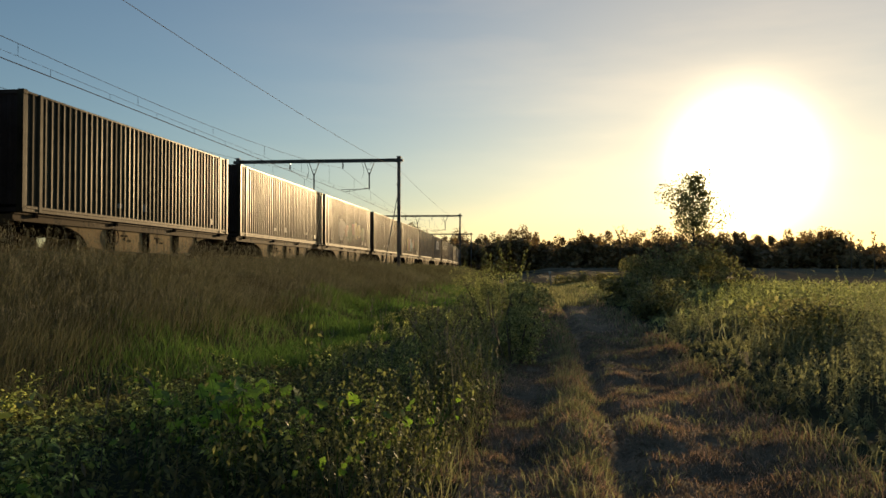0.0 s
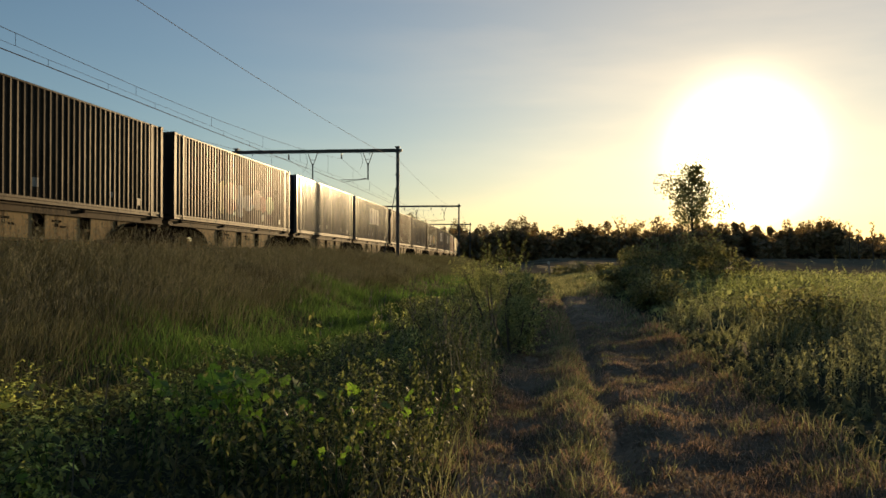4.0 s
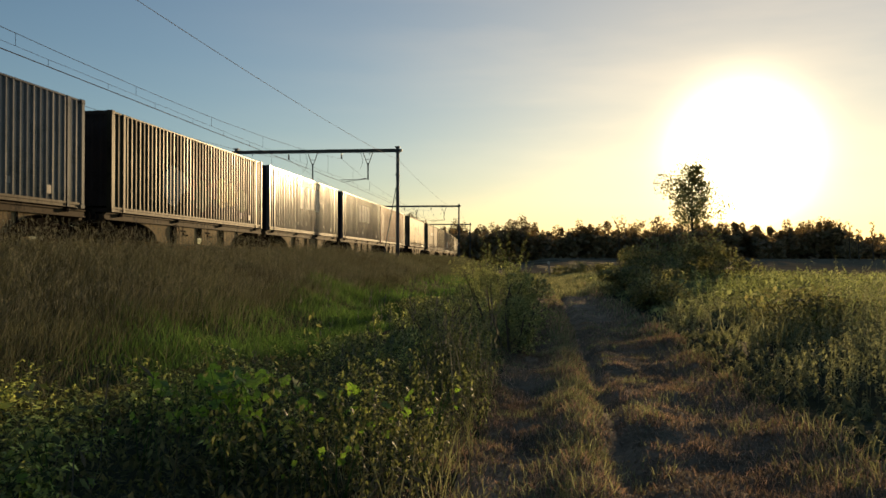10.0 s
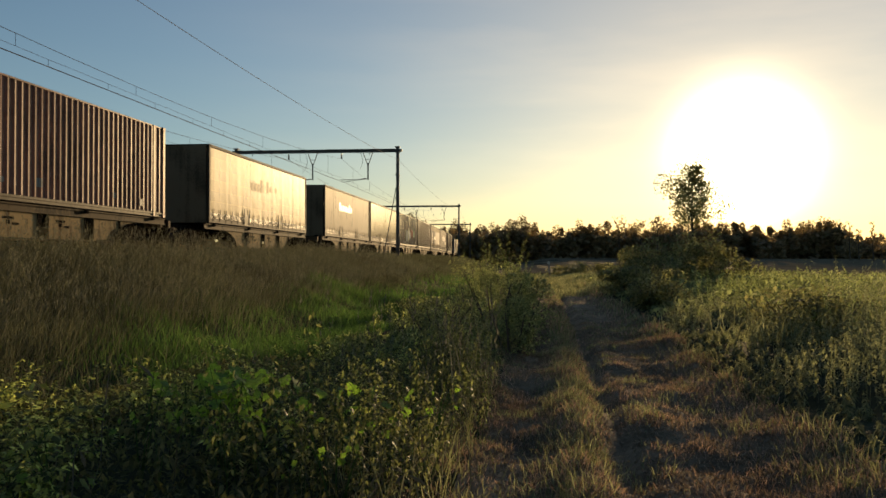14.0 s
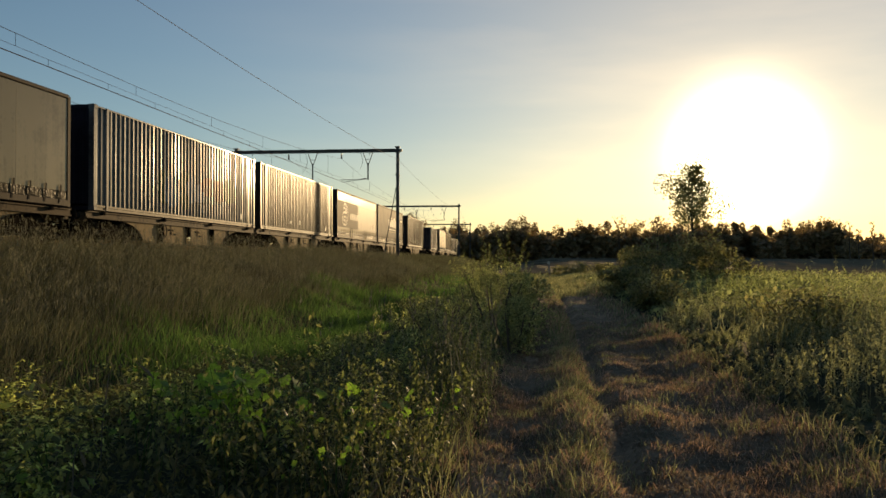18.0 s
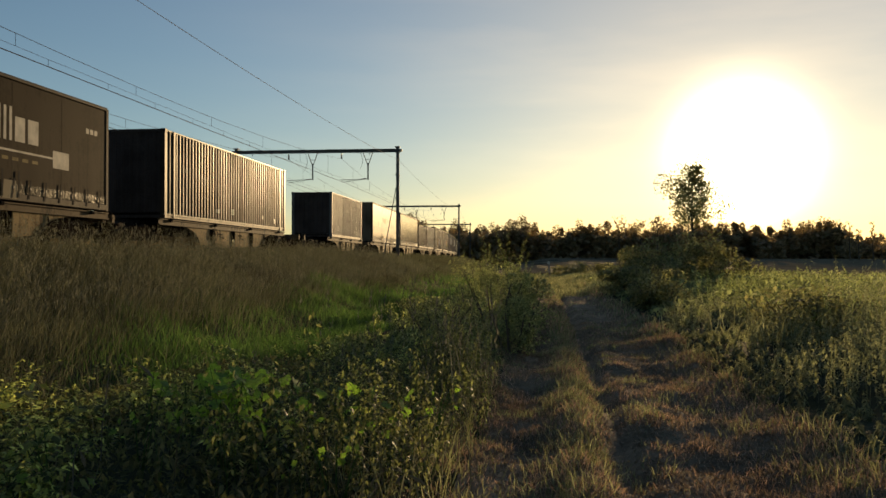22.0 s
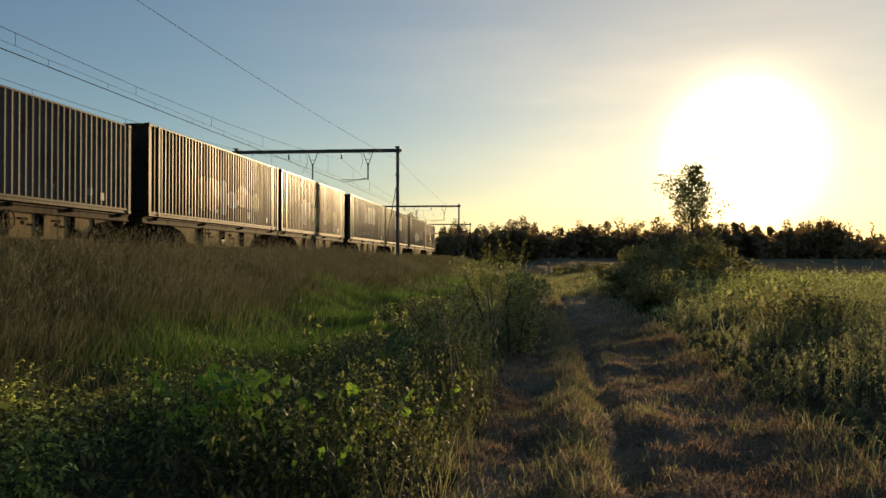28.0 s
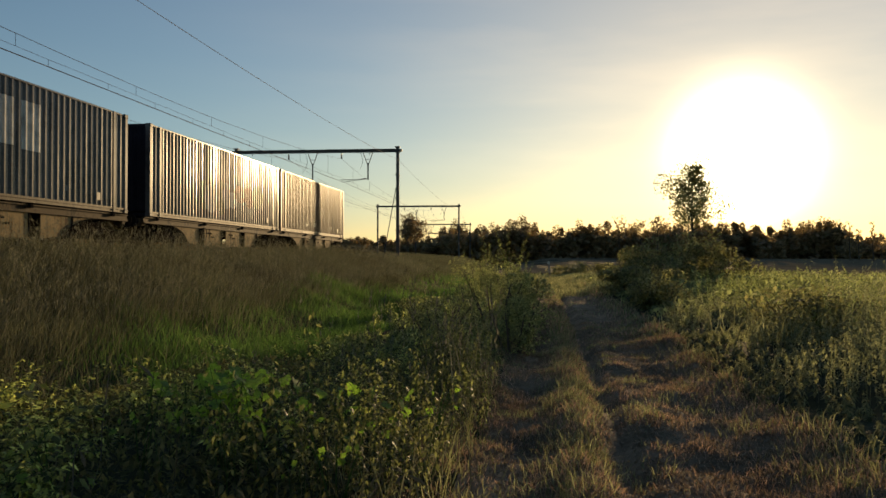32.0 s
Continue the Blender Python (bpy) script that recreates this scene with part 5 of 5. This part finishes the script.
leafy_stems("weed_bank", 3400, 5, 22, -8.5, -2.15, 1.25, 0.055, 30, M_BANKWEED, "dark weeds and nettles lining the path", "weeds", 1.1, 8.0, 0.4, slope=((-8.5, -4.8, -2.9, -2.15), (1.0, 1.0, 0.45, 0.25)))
thicket("far_weed_bank", 26000, 20, 70, -22.0, -2.6, 0.85, 0.15, M_WEED, "rank dark weeds beyond the path", "weeds", 1.1, 9.0)
leafy_stems("sunlit_weeds", 1300, 15, 38, -14, -4.0, 1.15, 0.07, 24, M_LEAF, "sunlit green weeds standing above the rest", "weeds", 1.1, 4.4, 0.3, 0.5)
sets = []
s, o = scatter(9000, 12, 90, -32, -3.0, 1.3)
h = rng.uniform(0.35, 0.85, len(s)) * (0.7 + 0.4 * patchy(s, o, 3, 2.5))
stuff("meadow_grass", blades(at_ground(s, o), h, 0.02 + 0.0004 * s, 0.7), M_MEADOW, "tall sunlit grass and weeds in the meadow", "grass")

# tall grass along the edge of the path, catching the sun
for nm, mt, n, wid in (("edge_grass", M_MEADOW, 420, 0.007), ("dry_edge_grass", M_SEED, 90, 0.006)):
    s, o = scatter(n, 5.2, 13.5, 0.7, 1.75, 1.2)
    h = rng.uniform(0.3, 0.85, n) * np.interp(s, (5.2, 7.5, 13.5), (1.0, 0.8, 0.6)) * (0.55 + 0.6 * patchy(s, o, 0.7, 3.3))
    stuff(nm, blades(at_ground(s, o, -0.02), h, np.full(n, wid), 0.6), mt, "long grass along the edge of the path", "grass")

# reed-like grasses with seed heads that stand above the brambles
s = np.concatenate([rng.normal(9.5, 0.8, 36), rng.uniform(7, 16, 50)])
o = np.concatenate([rng.normal(1.1, 0.16, 36), rng.uniform(0.8, 3.0, 50)])
p = at_ground(s, o)
h = rng.uniform(0.8, 1.4, len(s))
g1 = blades(p, h, np.full(len(s), 0.007), 0.45)
tips = g1[0].reshape(-1, 5, 3)[:, 4]
heads = []
for k in range(7):
    heads.append(leaf_quads(tips - np.array([0, 0, 0.025 * k]) + rng.normal(0, 0.008, tips.shape), rng.uniform(0.04, 0.08, len(s)), 0.3, -0.9, fold=False))
stuff("seeding_grass", joined(g1, *heads), M_SEED, "tall seeding grass stalks rising from the brambles", "grass")


def crown(n, centre, radii, leaf, r, hollow=0.35, lumps=9):
    """Leaf places for an uneven crown: lumps round an ellipsoid, with gaps between."""
    c = np.array(centre)
    rad = np.array(radii)
    d = r.normal(0, 1, (lumps, 3))
    d /= np.linalg.norm(d, axis=1, keepdims=True)
    lc = d * rad * r.uniform(0.3, 0.92, (lumps, 1))
    lr = r.uniform(0.2, 0.5, lumps)
    w = r.integers(0, lumps, n)
    e = r.normal(0, 1, (n, 3))
    e /= np.linalg.norm(e, axis=1, keepdims=True)
    q = lc[w] + e * rad * (lr[w] * r.uniform(hollow, 1, n) ** 0.5)[:, None]
    return c + q, leaf * r.uniform(0.6, 1.4, n)


def bearing(px):
    """Degrees to the right of +y for a place px parts to the right of the view's left side (1568 parts wide)."""
    return math.degrees(math.atan((px - 784) / 1530.0)) - YAW


def outward(deg, dist):
    return np.array([math.sin(radians(deg)) * dist, math.cos(radians(deg)) * dist])


# the wood round the fields: skyline heights as parts above the horizon by bearing
SKYLINE_X = (-2600, -900, -200, 260, 420, 600, 700, 760, 783, 794, 811, 824, 848, 868, 882, 899, 916, 930, 940, 957, 970, 978, 998, 1015, 1025, 1037, 1049, 1062, 1100, 1150, 1190, 1258, 1272, 1292, 1313, 1330, 1342, 1360, 1380, 1402, 1421, 1438, 1462, 1482, 1494, 1500, 1530, 1568, 1900, 2600, 4200)
SKYLINE_H = (40, 40, 36, 44, 30, 40, 42, 44, 57, 69, 70, 61, 64, 68, 60, 78, 79, 76, 68, 67, 62, 54, 60, 65, 73, 76, 69, 63, 60, 62, 68, 70, 62, 58, 64, 63, 56, 48, 42, 60, 62, 64, 72, 64, 46, 34, 32, 36, 52, 50, 40)
r2 = np.random.default_rng(21)
sets, trunks = [], Geo()
px = -1500.0
while px < 3100:
    dense = -100 < px < 1700
    for row in range(2):
        x = px + r2.uniform(-5, 5)
        dist = 235 + 26 * row + r2.uniform(-10, 10)
        h = np.interp(x, SKYLINE_X, SKYLINE_H) / 1530.0 * dist * math.hypot(1, (x - 784) / 1530.0) * r2.uniform(0.93, 1.0) + EYE
        c = outward(bearing(x), dist)
        w = r2.uniform(2.3, 3.8)
        n = 1400 if dense else 200
        leaf = 0.5 if dense else 1.3
        q, sz = crown(n, (c[0], c[1], h * 0.6), (w, w, h * 0.43), leaf, r2, 0.1, 7)
        sets.append(leaf_quads(q, sz, 0.8, 0.2, r2, fold=False))
        k = n // 4
        q = np.stack([c[0] + r2.uniform(-3, 3, k), c[1] + r2.uniform(-3, 3, k), r2.uniform(0.8, 0.72 * h, k)], -1)
        sets.append(leaf_quads(q, np.full(k, leaf * 2.6), 0.9, 0.2, r2, fold=False))
        trunks.tube([(c[0], c[1], -0.1), (c[0] + 0.2, c[1], h * 0.7)], [0.22, 0.08], 6)
    px += 15 if dense else 60
stuff("woodland", joined(*sets), M_WOODS, "dark belt of broadleaf trees round the fields", "woodland")
tagged(new("woodland_trunks", trunks.mesh("woodland_trunks", M_BARK)), "dark trunks inside the belt of trees", "woodland", kind="stuff")


def tree(name, label, x, y, height, crown_base, width, leaves, leaf, seed, mat=None, limbs=14):
    """Tapered trunk, rising limbs and a leafy crown."""
    r = np.random.default_rng(seed)
    t = thing(name, label, "tree")
    t.matrix_basis = Matrix.Translation((x, y, 0.0))
    g = Geo()
    pts = [(0.06 * math.sin(k), 0.05 * math.cos(1.7 * k), -0.2 + (height * 0.96 + 0.2) * k / 7) for k in range(8)]
    base = 0.012 * height + 0.02
    g.tube(pts, [base * (1 - 0.12 * k) for k in range(8)], 8)
    part("trunk", g, M_BARK, t)
    cents = []
    for k in range(limbs):
        u = k / (limbs - 1)
        z = crown_base + (height * 0.93 - crown_base) * u
        az = k * 2.4 + r.uniform(-0.4, 0.4)
        reach = width / 2 * (1.15 - 0.75 * u) * r.uniform(0.6, 1.1)
        end = np.array([math.cos(az) * reach, math.sin(az) * reach, z + reach * r.uniform(0.5, 1.0)])
        g = Geo().tube([(0, 0, z), (end[0] * 0.5, end[1] * 0.5, z + (end[2] - z) * 0.4), tuple(end)], [base * 0.4 * (1.1 - u), base * 0.25, 0.008], 6)
        part("limb", g, M_BARK, t)
        for f_ in (0.45, 0.75, 1.0):
            cents.append((end * f_ + np.array([0, 0, z * (1 - f_)]), 0.16 + 0.2 * f_))
    cents.append((np.array([0, 0, height * 0.95]), 0.3))
    n = len(cents)
    w = r.integers(0, n, leaves)
    q = np.array([c[0] for c in cents])[w] + np.clip(r.normal(0, 1, (leaves, 3)), -1.5, 1.5) * np.array([c[1] for c in cents])[w][:, None] * width / 3.0 * np.array([0.75, 0.75, 0.85])
    k = int(leaves * 0.3)
    e = r.normal(0, 1, (k, 3))
    e = e / np.linalg.norm(e, axis=1, keepdims=True) * r.uniform(0.15, 1, (k, 1)) ** 0.45 * r.uniform(0.8, 1.1, (k, 1))
    q[:k] = e * np.array([width * 0.36, width * 0.36, (height - crown_base) * 0.4]) + np.array([0, 0, height * 0.44 + crown_base * 0.56])
    me = mesh_np("crown", *leaf_quads(q, leaf * r.uniform(0.6, 1.4, leaves), 0.7, 0.3, r), mat or M_SHRUB)
    part("crown", me, None, t)
    return t


def bush(label, deg, dist, width, height, leaves, leaf, seed, mat=None):
    r = np.random.default_rng(seed)
    c = outward(deg, dist)
    b = thing("bush", label, "bush", group="bushes in the field")
    b.matrix_basis = Matrix.Translation((c[0], c[1], 0.0))
    for k in range(7):
        az = k * 0.9
        part("stem", Geo().tube([(0.1 * math.cos(az), 0.1 * math.sin(az), -0.1), (width * 0.3 * math.cos(az), width * 0.3 * math.sin(az), height * 0.75)], [0.03, 0.008], 5), M_BARK, b)
    q, sz = crown(leaves, (0, 0, height * 0.42), (width / 2, width / 2, height * 0.57), leaf, r, 0.4, 16)
    q[:, 2] = np.abs(q[:, 2])
    q[:leaves // 4, 2] *= 0.4
    part("crown", mesh_np("crown", *leaf_quads(q, sz, 0.7, 0.3, r), mat or M_SHRUB), None, b)
    return b


c = outward(bearing(1226), 78)
tree("young_tree", "slender young poplar with sparse leaves against the sun", c[0], c[1], 9.9, 4.2, 5.2, 7000, 0.2, 5)
for px, dist, wid, hgt, n, leaf, seed in ((1175, 44, 4.2, 2.9, 5200, 0.15, 1), (1235, 47, 4.0, 3.2, 5200, 0.15, 2), (1290, 52, 3.6, 2.6, 3600, 0.16, 3), (1120, 52, 3.6, 2.3, 3600, 0.16, 4),
                                      (1440, 17, 2.8, 1.15, 3600, 0.09, 6), (1130, 36, 3.0, 1.9, 4000, 0.13, 7), (1165, 27, 2.6, 1.3, 3600, 0.1, 8)):
    bush("dark dense bush in the field beside the path", bearing(px), dist, wid, hgt, n, leaf, seed)
for px, dist, wid, hgt, n, leaf, seed in ((880, 34, 2.6, 1.9, 6200, 0.08, 11), (905, 30, 2.0, 1.5, 5000, 0.075, 12), (845, 40, 3.0, 1.8, 5400, 0.09, 13), (930, 22, 1.7, 1.3, 3600, 0.08, 14), (875, 19, 2.0, 1.45, 4600, 0.075, 15), (905, 15, 1.3, 0.95, 3600, 0.06, 16), (775, 17, 2.2, 0.95, 3600, 0.07, 17), (735, 24, 2.0, 0.75, 3000, 0.07, 18)):
    bush("leafy green shrub between the path and the bank", bearing(px), dist, wid, hgt, n, leaf * 0.75, seed, M_WEED)
for px, hgt, wid in ((272, 8.3, 3.4), (196, 7.6, 3.0), (150, 8.2, 3.2)):
    c = outward(bearing(px), 115)
    tree("lone_tree", "dark rounded tree behind the railway", c[0], c[1], hgt, 3.8, wid, 1500, 0.4, 33 + px, M_WOODS)
for px, dist, hgt, wid, n in ((722, 170, 10.5, 5.0, 1500), (735, 175, 9.5, 5.0, 1500), (1096, 150, 8.8, 3.2, 330), (1134, 140, 8.0, 2.8, 300), (1164, 120, 7.8, 2.6, 260)):
    c = outward(bearing(px), dist)
    tree("bare_topped_tree", "thin-leaved tree standing above the wood edge", c[0], c[1], hgt, 5.0, wid, n, 0.3 if n < 1000 else 0.4, int(px), M_WOODS)

for px, dist, hgt, wid in ((1504, 190, 9.4, 2.0), (1520, 200, 8.2, 2.6), (1545, 185, 9.2, 1.7), (1560, 200, 7.4, 2.4)):
    c = outward(bearing(px), dist)
    tree("birch", "thin bare-stemmed birch at the edge of the wood", c[0], c[1], hgt, 3.0, wid, 260, 0.32, int(px), M_WOODS, 10)
for px, dist, wid, hgt, seed in ((996, 86, 2.6, 1.25, 61), (1026, 88, 3.0, 1.4, 62), (1060, 85, 3.2, 1.6, 63)):
    bush("low dark bush at the end of the green clearing", bearing(px), dist, wid, hgt, 1800, 0.14, seed)


def lobed_leaf(size):
    """A broad lobed leaf, folded a little along its middle rib, stalk at the origin, pointing along y."""
    out = [(0, 0.0), (0.28, -0.08), (0.5, 0.18), (0.36, 0.36), (0.48, 0.62), (0.22, 0.66), (0, 1.0)]
    vs = [(0, 0, 0), (0, 0.35, 0.03), (0, 0.68, 0.02), (0, 1.0, -0.12)]
    rt = [(x, y, 0.09 * x - 0.1 * y * y) for x, y in out[1:-1]]
    lf = [(-x, y, z) for x, y, z in rt]
    vs += rt + lf
    fs = [(0, 4, 5, 1), (1, 5, 6), (1, 6, 7, 2), (2, 7, 8), (2, 8, 3), (0, 1, 10, 9), (1, 11, 10), (1, 2, 12, 11), (2, 13, 12), (2, 3, 13)]
    g = Geo()
    return g.add([(x * size, y * size, z * size) for x, y, z in vs], fs)


LEAF_MES = [lobed_leaf(1.0).mesh("leaf", M_BRIGHT, True)]


def young_plant(px, dist, height, leaves, size, seed, lean=0.0):
    r = random.Random(seed)
    c = outward(bearing(px), dist)
    t = thing("climbing_plant", "bright young climbing plant with broad lobed leaves", "plant", group="young plants among the brambles")
    z0 = float(ground_z(np.array(c[1]), np.array(-c[0])))
    t.matrix_basis = Matrix.Translation((c[0], c[1], z0))
    for k in range(4):
        az = r.uniform(0, 6.28)
        bx, by = 0.16 * math.cos(az), 0.16 * math.sin(az)
        part("stem", Geo().tube([(0, 0, -0.05), (bx * 0.6, by * 0.6, height * 0.6), (bx, by, height * r.uniform(0.8, 1.05))], [0.006, 0.005, 0.003], 5), M_GREEN, t)
    for k in range(leaves):
        az = r.uniform(0, 6.28)
        rad = 0.32 * r.random() ** 0.6
        s = size * r.uniform(0.35, 0.95)
        m = pose(rad * math.cos(az) * 1.2, rad * math.sin(az), height * (0.5 + 0.5 * r.random()), r.uniform(-85, -5), r.uniform(-40, 40), math.degrees(az) - 90 + r.uniform(-70, 70))
        part("leaf", LEAF_MES[0], None, t, at=m @ Matrix.Scale(s, 4))


for px, dist, height, leaves, size, seed in ((400, 6.4, 0.84, 60, 0.14, 1), (455, 6.6, 0.78, 40, 0.13, 2), (625, 6.2, 0.66, 24, 0.11, 3), (250, 6.6, 0.8, 14, 0.09, 4), (95, 5.4, 0.6, 10, 0.07, 5), (595, 5.2, 0.5, 14, 0.07, 6), (330, 7.2, 0.7, 12, 0.12, 7), (760, 6.6, 0.6, 14, 0.09, 8)):
    young_plant(px, dist, height, leaves, size, seed)

# bent pale stalks in front
for px, dist, top, bend, seed in ((178, 6.2, 0.95, 0.16, 1), (20, 4.4, 0.5, -0.1, 2), (128, 4.6, 0.62, 0.03, 3), (190, 4.2, 0.42, 0.04, 4), (165, 4.0, 0.36, 0.03, 5), (745, 4.8, 0.5, -0.06, 6), (835, 6.0, 0.6, -0.18, 7), (640, 4.4, 0.5, 0.14, 8)):
    c = outward(bearing(px), dist)
    z0 = float(ground_z(np.array(c[1]), np.array(-c[0])))
    st = thing("grass_stalk", "dry pale bent grass stalk among the brambles", "grass stalk", group="bent stalks")
    st.matrix_basis = Matrix.Translation((c[0], c[1], z0))
    part("stem", Geo().tube([(0, 0, -0.05), (bend * 0.1, 0, top * 0.5), (bend * 0.4, 0, top * 0.85), (bend, 0, top), (bend * 1.7, 0, top * 0.93)], [0.005, 0.0045, 0.004, 0.003, 0.002], 5), M_SEED, st)
    part("seed_head", Geo().tube([(bend * 1.7, 0, top * 0.93), (bend * 2.1, 0, top * 0.88), (bend * 2.4, 0, top * 0.82)], [0.003, 0.012, 0.002], 5), M_SEED, st)

# a short wooden post at the end of the clearing
c = outward(bearing(973), 80)
post = thing("wooden_post", "short leaning weathered wooden post in the grass", "post")
post.matrix_basis = Matrix.Translation((c[0], c[1], 0.0)) @ pose(0, 0, 0, 0, -5, 0)
part("shaft", Geo().box(-0.08, 0.08, -0.08, 0.08, -0.2, 1.25, 0.015), M_WOOD, post)
part("cap", Geo().box(-0.1, 0.1, -0.1, 0.1, 1.25, 1.5, 0.03), M_LETTER, post, "pale painted top")

# the pale stubble field beyond the bushes
tagged(new("stubble_field", sheet("stubble_field", steps((-130, 2, 4)), steps((100, 228, 8)), M_FIELD, 0.03)), "pale mown stubble field before the wood", "field", kind="structure")

motions()
